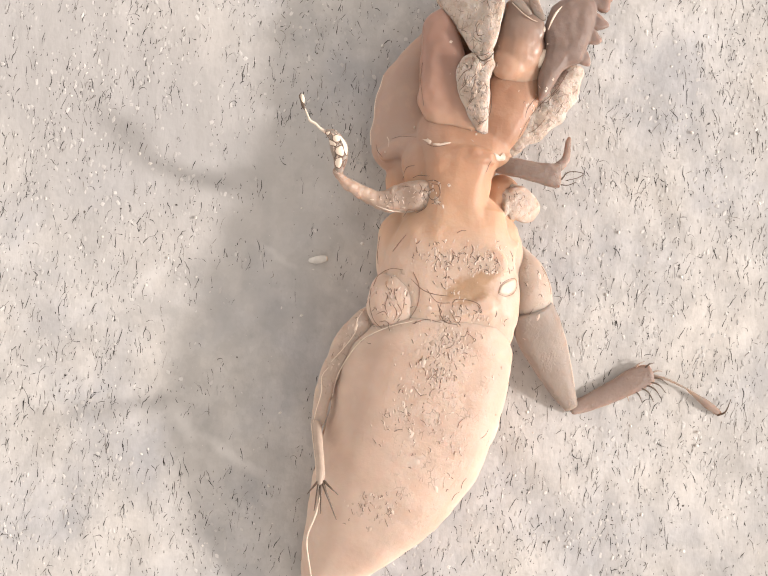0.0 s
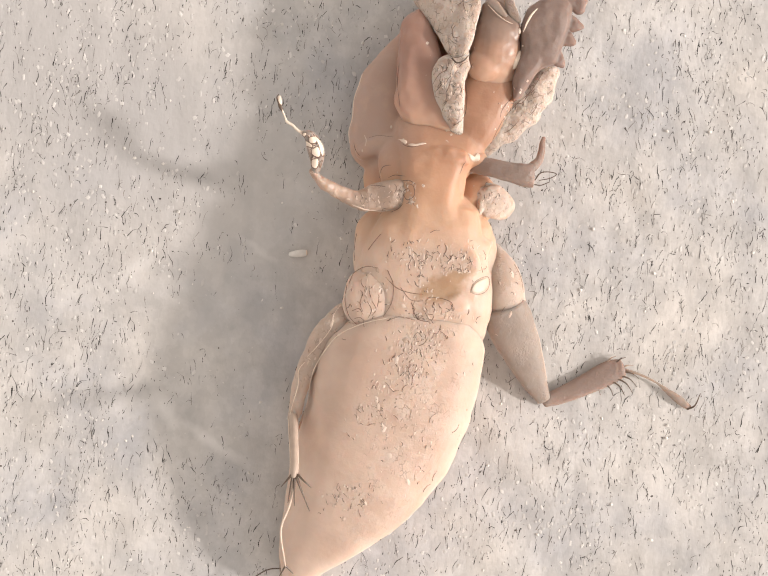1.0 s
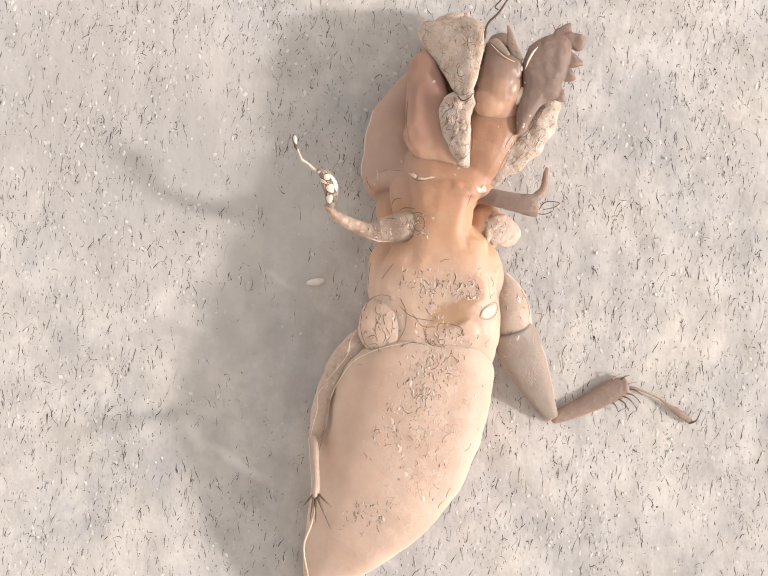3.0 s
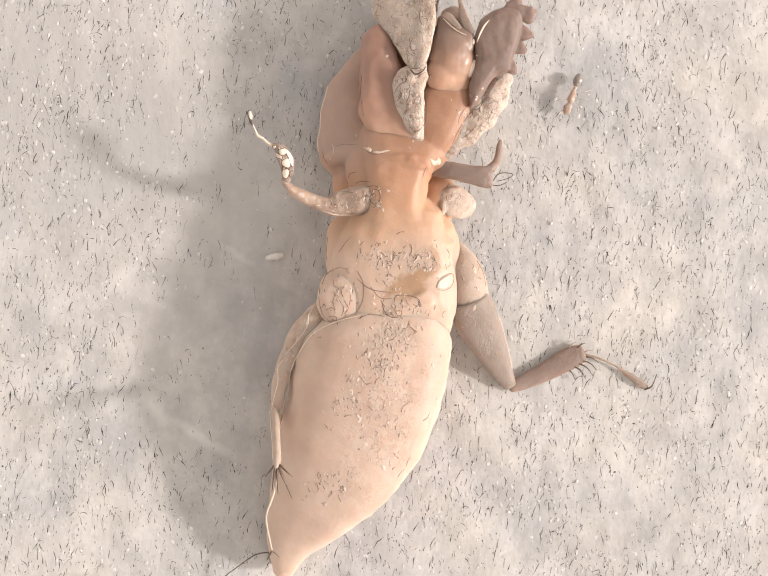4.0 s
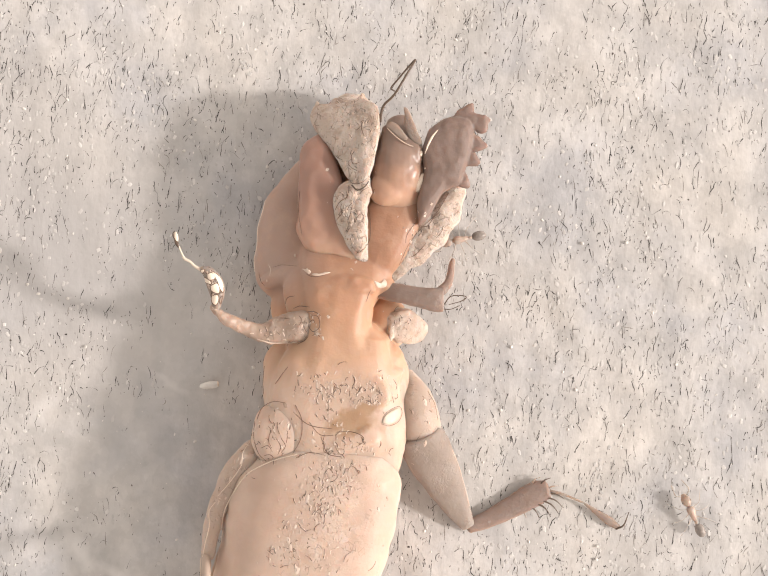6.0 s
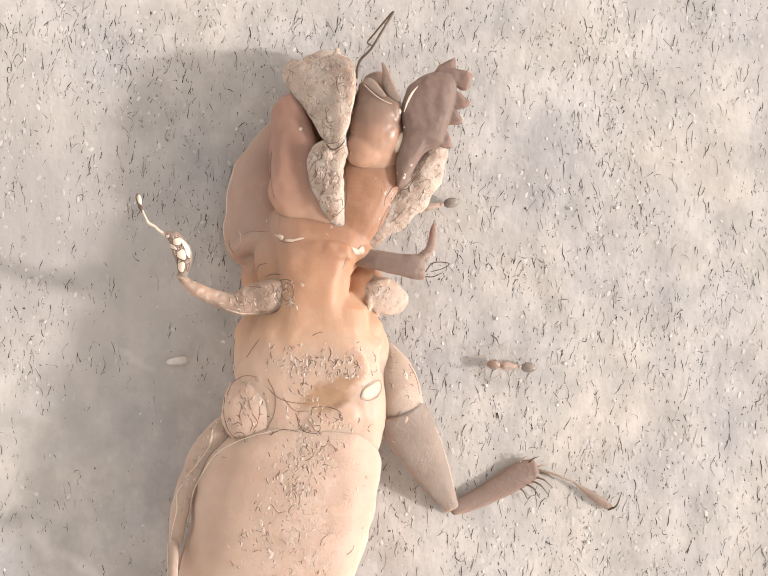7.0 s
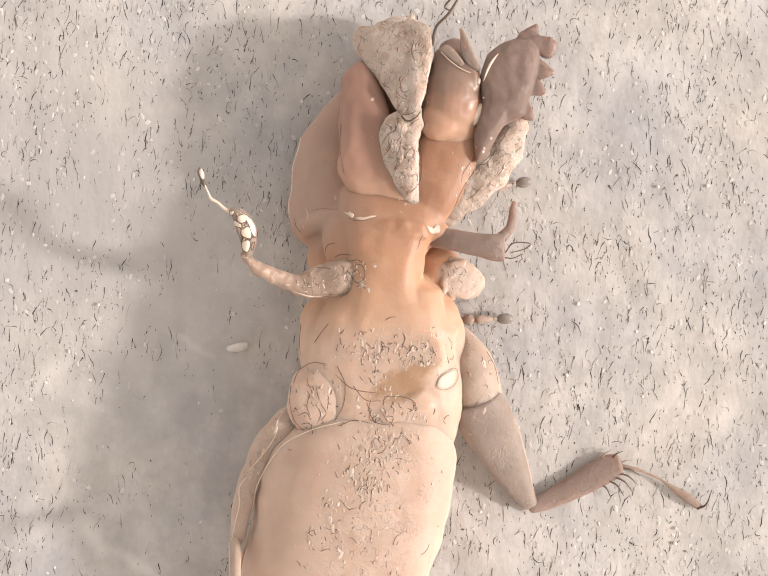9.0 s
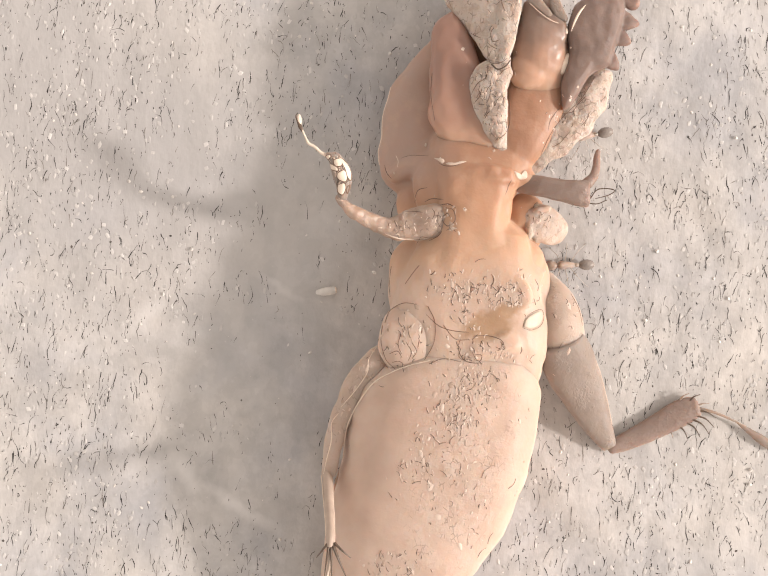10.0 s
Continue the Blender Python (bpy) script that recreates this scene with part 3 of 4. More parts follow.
    fused("femur", [
        plate([(-1.75, 15.70), (-3.40, 15.40), (-4.08, 14.65), (-4.12, 13.60), (-3.80, 12.35), (-3.28, 11.35), (-2.38, 10.50), (-2.02, 10.95), (-1.82, 12.20), (-1.90, 13.60), (-1.70, 14.60)], 5.95, 0.75, (0.12, 0.0)),
        blob((-2.75, 14.6, 6.2), (0.9, 0.8, 0.6), lump=0.4), blob((-2.6, 13.0, 6.2), (0.7, 1.3, 0.55), lump=0.4), blob((-3.5, 14.3, 5.9), (0.6, 0.7, 0.6), lump=0.4),
        loft([(-2.0, 9.9, 4.6, 0.4, 0.5), (-2.4, 11.2, 5.4, 0.7, 0.6), (-2.8, 12.8, 5.6, 0.9, 0.7)], 18, 5, 0.1)], DUSTY, fold, "dusty pale upper foreleg", 0.07, 5, 0.3, 0.9)
    shin = fused("shin", [
        plate([(-1.30, 20.30), (-1.18, 19.20), (-1.22, 18.10), (-1.45, 16.90), (-1.75, 15.85), (-2.15, 15.30), (-2.85, 15.25), (-3.35, 15.70), (-3.78, 16.40), (-4.45, 17.45), (-5.10, 18.40), (-5.70, 19.20), (-5.90, 20.00), (-5.60, 20.70), (-4.60, 20.70), (-3.60, 20.75), (-2.40, 21.00), (-1.60, 20.70)], 5.5, 0.65, (0.34, -0.2)),
        loft([(-2.5, 15.8, 6.0, 0.7, 0.6), (-2.2, 17.2, 6.1, 0.75, 0.75), (-2.1, 18.8, 5.6, 0.8, 0.8), (-2.2, 20.0, 5.2, 0.8, 0.6)], 20, 5, 0.15, 5.0),
        loft([(-2.47, 17.15, 4.2, 0.9, 1.6), (-2.9, 18.81, 3.0, 1.6, 1.9), (-3.2, 20.0, 2.3, 1.9, 1.8), (-3.1, 20.5, 2.0, 1.5, 1.5)], 20, 5),
        *[loft([(*p, 0.5, 0.4), (*(0.5 * (np.array(p) + np.array(q))), 0.38, 0.3), (*q, 0.1, 0.1)], 12, 4, 0.1)
          for p, q in (((-5.2, 20.0, 4.0), (-5.5, 20.95, 3.7)), ((-4.0, 20.1, 4.5), (-4.1, 20.95, 4.2)), ((-2.5, 20.2, 5.1), (-2.4, 21.3, 4.7)))],
    ], DUSTY, fold, "dusty pale digging shin", 0.07, 6, 0.25, 1.3)
    for p in ((-1.25, 19.7, 5.75), (-1.20, 18.5, 6.0), (-1.45, 17.2, 6.2), (-1.85, 15.92, 6.35)):
        v, f = blob(p, (0.09, 0.2, 0.12), 8, 6)
        made("spine", v, f, SPINE, shin)
    v, f = hair(((-2.88, 15.05, 6.95), (-2.53, 14.74, 7.10), (-2.07, 14.95, 7.10), (-1.82, 15.31, 6.90)), 0.06, 0.04)
    made("joint_line", v, f, SPINE, shin)

    # left middle leg, raised
    leg = fused("middle_leg", [
        loft([(-4.45, 5.85, 5.2, 0.7, 0.55), (-4.9, 5.95, 5.5, 0.98, 0.75), (-5.6, 5.98, 5.6, 1.12, 0.75), (-6.4, 5.88, 5.6, 1.05, 0.75), (-7.6, 5.6, 5.65, 0.85, 0.6), (-8.6, 5.42, 5.8, 0.64, 0.5), (-9.8, 5.74, 6.2, 0.46, 0.42), (-10.9, 6.3, 6.8, 0.36, 0.36), (-11.6, 7.0, 7.2, 0.25, 0.3)], 20, 6, 0.16),
    ], PALE_LEG, root, "raised thin middle leg with dusty joint", 0.06, 4, 0.2, 0.7)
    v, f = loft([(-11.42, 7.06, 7.20, 0.3, 0.4), (-11.4, 7.88, 7.40, 0.48, 0.6), (-11.55, 8.60, 7.60, 0.55, 0.65), (-11.9, 9.2, 7.80, 0.4, 0.5), (-12.30, 9.41, 7.90, 0.2, 0.35)], 16, 5, 0.25)
    made("shin", v, f, LEG, leg, "club-shaped shin crusted with pale dust")
    v, f = loft([(-12.23, 9.30, 7.90, 0.12, 0.14), (-12.72, 9.56, 8.00, 0.09, 0.1), (-13.06, 9.86, 8.00, 0.08, 0.1), (-13.42, 10.05, 8.00, 0.09, 0.1), (-13.56, 10.3, 8.00, 0.06, 0.08), (-13.80, 10.8, 8.0, 0.05, 0.06)], 10, 5)
    made("foot", v, f, FLAKE, leg)
    v, f = blob((-14.0, 11.42, 8.00), (0.15, 0.34, 0.14), 12, 8, 0.1, 10)
    made("claw", v, f, FLAKE, leg, "white claw joint")
    v, f = loft([(-13.82, 10.75, 8.0, 0.05, 0.06), (-13.93, 11.0, 8.02, 0.13, 0.1), (-14.06, 11.25, 8.05, 0.07, 0.08), (-14.2, 11.6, 8.05, 0.04, 0.05), (-14.1, 11.8, 8.05, 0.03, 0.03)], 10, 4)
    made("claw", v, f, SPINE, leg, "dark claw")

    # right middle leg
    leg = fused("middle_leg", [
        loft([(-1.0, 8.3, 4.30, 0.5, 0.4), (-0.2, 8.25, 4.65, 0.6, 0.5), (0.8, 8.1, 4.85, 0.64, 0.55), (1.8, 7.9, 4.90, 0.72, 0.55), (2.7, 7.8, 4.85, 0.80, 0.5), (3.2, 7.8, 4.80, 0.80, 0.4)], 20, 6, 0.08, power=2.4, round_caps=False)],
        UMBER, root, "short dark middle leg with bent spiny shin", 0.06, 5, 0.12, 0.9)
    fused("coxa", [
        loft([(-0.4, 5.90, 3.3, 0.85, 0.4), (0.1, 6.02, 3.3, 1.15, 0.42), (0.7, 6.0, 3.05, 1.15, 0.5), (1.2, 5.85, 2.5, 1.05, 0.7), (1.6, 5.65, 1.7, 0.85, 0.7)], 24, 6, 0.16),
        blob((0.4, 6.85, 3.5), (0.7, 0.25, 0.25), lump=0.5, turn=8), blob((-0.2, 5.5, 3.7), (0.25, 0.5, 0.25), lump=0.5)],
        PALE, leg, "pale wrinkled hip", 0.06, 5, 0.18, 0.8)
    v, f = loft([(3.1, 8.40, 4.75, 0.34, 0.3), (3.5, 8.9, 4.50, 0.28, 0.25), (3.68, 9.5, 4.20, 0.25, 0.22), (3.74, 10.1, 3.90, 0.22, 0.2), (3.85, 10.5, 3.6, 0.16, 0.15)], 16, 6, 0.2)
    made("shin", v, f, UMBER, leg)
    for pts in (((3.3, 7.52, 4.95), (3.64, 8.0, 5.0), (4.18, 8.12, 4.9), (4.74, 8.03, 4.8), (4.4, 7.74, 4.8), (3.6, 7.5, 4.9)), ((3.3, 7.2, 4.9), (3.75, 7.2, 4.8), (4.3, 7.45, 4.7))):
        v, f = hair(pts, 0.04, 0.025)
        made("spine", v, f, SPINE, leg)

    # left hind leg, raised along the flank
    leg = fused("hind_leg", [
        loft([(-8.2, -1.9, 4.5, 0.8, 0.5), (-9.4, -2.9, 4.8, 0.9, 0.55), (-10.6, -4.5, 4.9, 0.8, 0.55), (-11.35, -6.2, 4.9, 0.66, 0.5), (-11.75, -7.8, 4.85, 0.58, 0.5), (-12.0, -9.4, 4.7, 0.48, 0.4)], 18, 6, 0.16)],
        PALE, root, "pale hind leg along the belly, shin raised", 0.07, 6, 0.15, 1.0)
    v, f = blob((-7.22, -1.2, 5.5), (1.95, 2.12, 0.95), 32, 20, 0.14, -14)
    made("coxa", v, f, BELLY, leg, "rounded peach hip")
    v, f = loft([(-12.1, -9.4, 4.60, 0.34, 0.4), (-11.98, -9.8, 5.30, 0.32, 0.4), (-11.81, -10.66, 6.60, 0.3, 0.4), (-11.58, -11.57, 8.20, 0.28, 0.4), (-11.45, -12.35, 9.40, 0.28, 0.4), (-11.42, -12.84, 9.80, 0.22, 0.3)], 16, 5, 0.12)
    shin = made("shin", v, f, RIND, leg)
    # pale strands added for the highlights along the shin's edges
    for side in (-1, 1):
        v, f = hair([(x + side * r * 0.95, y, z + 0.15) for x, y, z, r in ((-12.08, -9.5, 4.9, 0.33), (-11.98, -9.9, 5.6, 0.32), (-11.81, -10.66, 6.7, 0.3), (-11.58, -11.57, 8.25, 0.28), (-11.45, -12.35, 9.4, 0.26))], 0.025, 0.035)
        made("shin_edge", v, f, FLAKE, shin, "thin pale strand for the bright edge")
    for a, b in (((-11.58, -12.77, 9.90), (-12.20, -13.6, 9.50)), ((-11.50, -12.92, 9.90), (-11.70, -14.6, 9.60)), ((-11.36, -12.92, 9.90), (-11.28, -14.75, 9.60)), ((-11.25, -12.84, 9.90), (-10.68, -14.2, 9.70)), ((-11.15, -12.70, 9.90), (-10.25, -13.5, 9.80)), ((-11.22, -12.84, 9.90), (-10.3, -15.1, 9.30))):
        v, f = hair((a, tuple(0.5 * (np.array(a) + np.array(b)) + (0, 0, 0.15)), b), 0.085, 0.025)
        made("spine", v, f, SPINE, shin)
    v, f = hair(((-11.40, -13.11, 9.80), (-11.56, -14.64, 9.60), (-12.02, -16.04, 9.40), (-12.05, -16.92, 9.20), (-11.82, -18.17, 8.80), (-11.68, -19.00, 8.40)), 0.09, 0.05)
    made("foot", v, f, CREAM, leg)
    for b in (((-12.08, -19.74, 8.00)), ((-11.18, -19.48, 8.10))):
        v, f = hair(((-11.68, -18.93, 8.40), b), 0.08, 0.03)
        made("claw", v, f, SPINE, leg)

    # right hind leg, spread on the ground
    v, f = loft([(1.71, -0.85, 3.90, 1.5, 1.35), (2.37, -2.29, 3.00, 1.65, 1.2), (3.44, -4.26, 1.85, 1.4, 0.9), (4.49, -6.24, 0.95, 0.95, 0.65), (5.37, -7.69, 0.40, 0.5, 0.4)], 22, 6, 0.03, power=2.4, round_caps=False)
    leg = made("hind_leg", v, f, LEG, root, "spread brownish hind leg with stout thigh")
    v, f = loft([(1.01, 2.62, 2.90, 0.5, 0.8), (1.36, 1.67, 3.40, 1.0, 1.2), (1.57, 0.82, 3.80, 1.3, 1.35), (1.76, -0.10, 3.95, 1.42, 1.36), (2.00, -1.13, 3.70, 1.42, 1.2)], 22, 6, 0.05)
    made("coxa", v, f, PALE, leg, "pale peach hip")
    v, f = loft([(5.45, -7.73, 0.35, 0.5, 0.3), (6.58, -7.31, 0.32, 0.6, 0.28), (8.33, -6.38, 0.30, 0.75, 0.28), (9.91, -5.45, 0.30, 0.85, 0.28), (10.79, -5.08, 0.30, 0.65, 0.24)], 20, 6, 0.05)
    shin = made("shin", v, f, SHIN, leg, "thick brownish shin")
    for p, q, mat in (((9.70, -4.70, 0.40), (10.30, -4.25, 0.35), SHIN), ((10.3, -4.75, 0.40), (11.0, -4.30, 0.30), SPINE), ((10.71, -5.10, 0.35), (11.6, -4.85, 0.2), SHIN),
                      ((10.75, -5.35, 0.4), (12.05, -5.75, 0.15), SPINE), ((10.6, -5.6, 0.4), (11.95, -6.35, 0.15), SPINE), ((10.35, -5.8, 0.4), (11.65, -6.78, 0.15), SPINE),
                      ((10.0, -6.0, 0.4), (11.1, -7.0, 0.15), SPINE), ((9.5, -6.2, 0.35), (10.3, -7.1, 0.15), SPINE), ((8.9, -6.5, 0.35), (9.4, -7.1, 0.15), SHIN)):
        way = np.array(q) - np.array(p)
        bow = 0.5 * (np.array(p) + np.array(q)) + 0.12 * np.array((-way[1], way[0], 1.0))
        v, f = hair((p, tuple(bow), q), 0.075, 0.025)
        made("spine", v, f, mat, shin)
    v, f = hair(((10.97, -5.18, 0.30), (12.02, -5.43, 0.40), (13.30, -5.95, 0.3)), 0.11, 0.07, 10)
    foot = made("foot", v, f, LEG, leg)
    v, f = loft([(13.30, -5.95, 0.25, 0.06, 0.08), (14.1, -6.5, 0.24, 0.18, 0.14), (15.0, -7.1, 0.24, 0.3, 0.18), (15.75, -7.6, 0.20, 0.2, 0.13)], 12, 5)
    made("foot_joint", v, f, LEG, foot)
    v, f = hair(((15.61, -7.69, 0.25), (16.10, -7.41, 0.40), (16.45, -6.55, 0.30)), 0.09, 0.03)
    made("claw", v, f, SPINE, foot)
    return root


cricket = mole_cricket()


# ---- dust crumbs and bristles caught on the cricket's skin ----
def skin_tree():
    verts, faces = [], []
    now = bpy.context.evaluated_depsgraph_get()
    for ob in cricket.children_recursive:
        me = ob.evaluated_get(now).data
        k = len(verts)
        verts += [v.co / MM for v in me.vertices]
        faces += [tuple(k + i for i in p.vertices) for p in me.polygons]
    return BVHTree.FromPolygons(verts, faces)


# middle x, y, spread along x, y, how many crumbs, how many bristles
PATCHES = ((-1.63, 1.05, 0.8, 0.12, 70, 4), (-3.72, -0.52, 0.35, 0.2, 16, 4), (-3.71, -3.65, 0.9, 0.7, 300, 18), (-4.40, -5.69, 0.9, 0.9, 260, 22), (-6.56, -8.43, 0.7, 0.9, 170, 16), (-3.59, -8.36, 0.8, 1.3, 70, 14), (-7.79, -14.62, 0.9, 0.6, 190, 22), (-4.22, -11.77, 1.2, 1.4, 90, 18),
           (-2.66, 1.87, 1.5, 0.5, 340, 22), (-4.34, 1.22, 0.5, 0.9, 110, 8), (-3.08, -1.78, 1.1, 0.4, 150, 10), (-7.48, -1.22, 0.9, 1.2, 130, 22), (-5.30, 6.00, 0.45, 0.5, 50, 3),
           (-8.00, 5.53, 0.9, 0.35, 40, 6), (-2.77, 13.10, 0.6, 1.2, 220, 22), (-2.38, 18.03, 0.6, 1.6, 120, 18), (-11.63, 8.42, 0.35, 0.7, 120, 16),
           (1.98, 12.54, 0.9, 1.1, 90, 14), (-9.6, -3.2, 0.4, 0.5, 20, 2), (-11.2, -5.4, 0.3, 0.8, 24, 2), (0.5, 6.2, 0.5, 0.5, 60, 8), (2.09, 0.54, 0.7, 0.8, 30, 8), (0.23, -6.41, 0.7, 2.2, 50, 10))


CREASES = (((-8.79, -0.24), (-8.48, 0.51), (-7.71, 0.94), (-6.93, 0.89)), ((-6.25, 0.77), (-5.82, -0.16), (-5.86, -1.35), (-6.37, -2.37)), ((-8.93, -0.41), (-8.97, -1.42), (-8.67, -2.43), (-8.11, -2.99)),
           ((-8.54, 3.14), (-8.65, 2.13), (-8.56, 1.29)), ((-7.64, 2.09), (-7.25, 2.67), (-6.85, 3.19)), ((-6.10, -2.60), (-5.26, -2.27), (-4.25, -2.42)), ((2.33, 1.73), (2.79, 0.90), (3.02, -0.11)),
           ((-6.37, 14.72), (-6.40, 13.36), (-6.13, 11.84)), ((3.44, 14.87), (2.63, 13.50), (1.64, 12.46), (0.82, 11.32), (0.18, 9.85)),
           ((-7.83, -0.89), (-7.95, -1.57), (-7.73, -2.07)), ((-7.14, -1.38), (-6.86, -1.88), (-7.12, -2.32)), ((-4.27, -1.64), (-4.35, -2.15), (-3.87, -2.41)), ((-5.31, -0.32), (-4.62, -1.08), (-3.77, -1.12)))


def skin_litter():
    tree, rng = skin_tree(), np.random.RandomState(11)
    crumbs, hairs = ([], []), ([], [])

    def land(x, y):
        at, normal, _, _ = tree.ray_cast(Vector((x, y, 30)), Vector((0, 0, -1)))
        return (at, normal if normal.z > 0 else -normal) if at and at.z > 0.8 and abs(normal.z) > 0.2 else (None, None)

    for px, py, sx, sy, count, strands in PATCHES:
        for _ in range(int(count * 0.5)):
            at, normal = land(px + sx * rng.randn(), py + sy * rng.randn())
            if at is None:
                continue
            r, a, bend = 0.025 + 0.045 * rng.rand() ** 1.8, rng.normal(1.57, 0.55), rng.normal(0, 0.9)
            size, x, y = rng.uniform(0.08, 0.42), at.x, at.y
            # ridge, and a dark strand on its left for the crumb's shade
            ridge, crack = [], []
            for i in range(4):
                for line, dx, lift in ((ridge, 0.0, -0.55 * r), (crack, -1.25 * r, 0.008)):
                    spot, up = land(x + dx, y)
                    if spot is not None and abs(spot.z - at.z) < 0.4:
                        line.append(tuple(spot + up * lift))
                x, y, a = x + math.cos(a) * size / 3, y + math.sin(a) * size / 3, a + bend * 0.5
            if rng.rand() < 0.5:
                grow, turn, high = rng.uniform(0.04, 0.12) * (2.0 if rng.rand() < 0.15 else 1.0), rng.uniform(0, 6.28), rng.uniform(0.005, 0.018)
                rings = []
                for scale, lift in ((1.0, -0.01), (0.72, high)):
                    for j in range(6):
                        q = turn + 1.047 * j
                        w = grow * scale * (1 + 0.35 * math.sin(2 * q + turn) + 0.2 * math.sin(5 * q))
                        spot, up = land(at.x + w * 0.8 * math.cos(q), at.y + 1.3 * w * math.sin(q))
                        if spot is not None and abs(spot.z - at.z) < 0.3:
                            rings.append(tuple(spot + up * lift))
                if len(rings) == 12:
                    k = len(crumbs[0])
                    crumbs[0].extend(rings)
                    crumbs[1].extend([(k + j, k + (j + 1) % 6, k + 6 + (j + 1) % 6, k + 6 + j) for j in range(6)] + [tuple(range(k + 6, k + 12))])
            elif len(ridge) == 4:
                v, f = loft([(*p, r * q, r * q) for p, q in zip(ridge, (0.5, 1.0, 0.95, 0.45))], 6, 2)
                k = len(crumbs[0])
                crumbs[0].extend(v)
                crumbs[1].extend(tuple(k + i for i in face) for face in f)
            if len(crack) == 4 and rng.rand() < 0.3:
                v, f = hair(crack, 0.02, 0.01, 4, 2)
                k = len(hairs[0])
                hairs[0].extend(v)
                hairs[1].extend(tuple(k + i for i in face) for face in f)
        for _ in range(int(strands * 0.2)):
            x, y = px + sx * 1.1 * rng.randn(), py + sy * 1.1 * rng.randn()
            a, size, bend = rng.normal(1.5, 0.7), rng.uniform(0.25, 0.8), rng.uniform(-0.9, 0.9)
            line = []
            for i in range(4):
                at, normal = land(x, y)
                if at is None:
                    break
                line.append(tuple(at + normal * 0.03))
                x, y, a = x + math.cos(a) * size / 3, y + math.sin(a) * size / 3, a + bend * 0.5
            if len(line) == 4:
                v, f = hair(line, 0.018, 0.01, 4, 2)
                k = len(hairs[0])
                hairs[0].extend(v)
                hairs[1].extend(tuple(k + i for i in face) for face in f)
    # dark strands as crease shade where plates and joints meet, and pale bright edges
    for line in CREASES:
        rows = []
        for x, y in glide(line, 6):
            at, normal = land(x, y)
            if at is not None:
                rows.append(tuple(at + normal * 0.01))
        if len(rows) > 4:
            v, f = hair(rows, 0.021, 0.014, 5, 1)
            made("crease", v, f, CREASE_DARK, cricket)
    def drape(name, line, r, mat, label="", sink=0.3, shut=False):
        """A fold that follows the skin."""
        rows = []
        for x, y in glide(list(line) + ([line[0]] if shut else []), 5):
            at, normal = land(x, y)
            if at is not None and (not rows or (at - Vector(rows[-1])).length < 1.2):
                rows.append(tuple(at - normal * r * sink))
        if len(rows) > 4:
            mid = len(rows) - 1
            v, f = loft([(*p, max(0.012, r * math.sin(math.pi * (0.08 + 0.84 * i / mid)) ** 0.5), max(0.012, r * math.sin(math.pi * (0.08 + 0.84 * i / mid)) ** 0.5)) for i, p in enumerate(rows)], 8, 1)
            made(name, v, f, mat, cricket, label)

    def scab(name, outline, high, mat, label="", soft=False):
        """A thin piece lying on the skin, thickest in its middle."""
        g = glide(list(outline) + [outline[0]], 4)[:-1]
        c, m, rings = g.mean(0), len(g), ((1.0, -0.04), (0.86, 0.28), (0.66, 0.65), (0.4, 0.92), (0.12, 1.0)) if soft else ((1.0, -0.04), (0.93, 0.5), (0.75, 0.85), (0.45, 1.0), (0.12, 1.0))
        verts = []
        for scale, lift in rings:
            for x, y in g:
                for tuck in (1.0, 0.85, 0.7, 0.5, 0.2):
                    at, normal = land(*(c + (np.array((x, y)) - c) * scale * tuck))
                    if at is not None:
                        break
                if at is None:
                    return
                verts.append((at.x, at.y, at.z + lift * high))
        faces = [(i * m + j, i * m + (j + 1) % m, (i + 1) * m + (j + 1) % m, (i + 1) * m + j) for i in range(len(rings) - 1) for j in range(m)]
        faces.append(tuple((len(rings) - 1) * m + j for j in range(m)))
        made(name, verts, faces, mat, cricket, label)

    def outermost(y, way, z0, z1):
        """Where the skin ends sideways at this height of the body."""
        hits = [tree.ray_cast(Vector((40 * way, y, z)), Vector((-way, 0, 0)))[0] for z in np.arange(z0, z1, 0.15)]
        hits = [h for h in hits if h]
        return tuple(max(hits, key=lambda h: h.x * way)) if hits else None

    scab("pale_flake", ((-0.65, -0.27), (-0.50, 0.17), (-0.10, 0.52), (0.44, 0.70), (0.55, 0.33), (0.35, -0.11), (-0.15, -0.39)), 0.12, CREAM, "small glossy cream scale")
    drape("crease", ((-0.65, -0.34), (-0.53, 0.21), (-0.10, 0.59), (0.47, 0.77), (0.65, 0.34), (0.42, -0.21), (-0.14, -0.46)), 0.02, CREASE_DARK, shut=True)
    scab("neck_ridge", ((-5.45, 9.30), (-5.2, 9.36), (-4.9, 9.33), (-4.5, 9.45), (-4.2, 9.42), (-4.5, 9.30), (-4.95, 9.18), (-5.3, 9.20)), 0.09, FOLD, "thin pale ridge across the neck")
    scab("neck_ridge", ((-6.15, 9.66), (-5.9, 9.62), (-5.6, 9.58), (-5.5, 9.42), (-5.62, 9.28), (-5.78, 9.40), (-5.95, 9.52)), 0.08, FOLD)
    drape("crease", ((-5.8, 9.3), (-5.5, 9.16), (-5.1, 9.12), (-4.6, 9.24)), 0.025, CREASE_DARK)
    for x, y, r in ((-5.76, 9.57, 0.09), (-6.65, 10.53, 0.09), (-8.52, 8.83, 0.07)):
        scab("skin_scale", [(x + r * 0.8 * math.cos(t), y + r * 1.3 * math.sin(t)) for t in np.arange(0, 6.2, 1.05)], r * 0.7, CREAM)
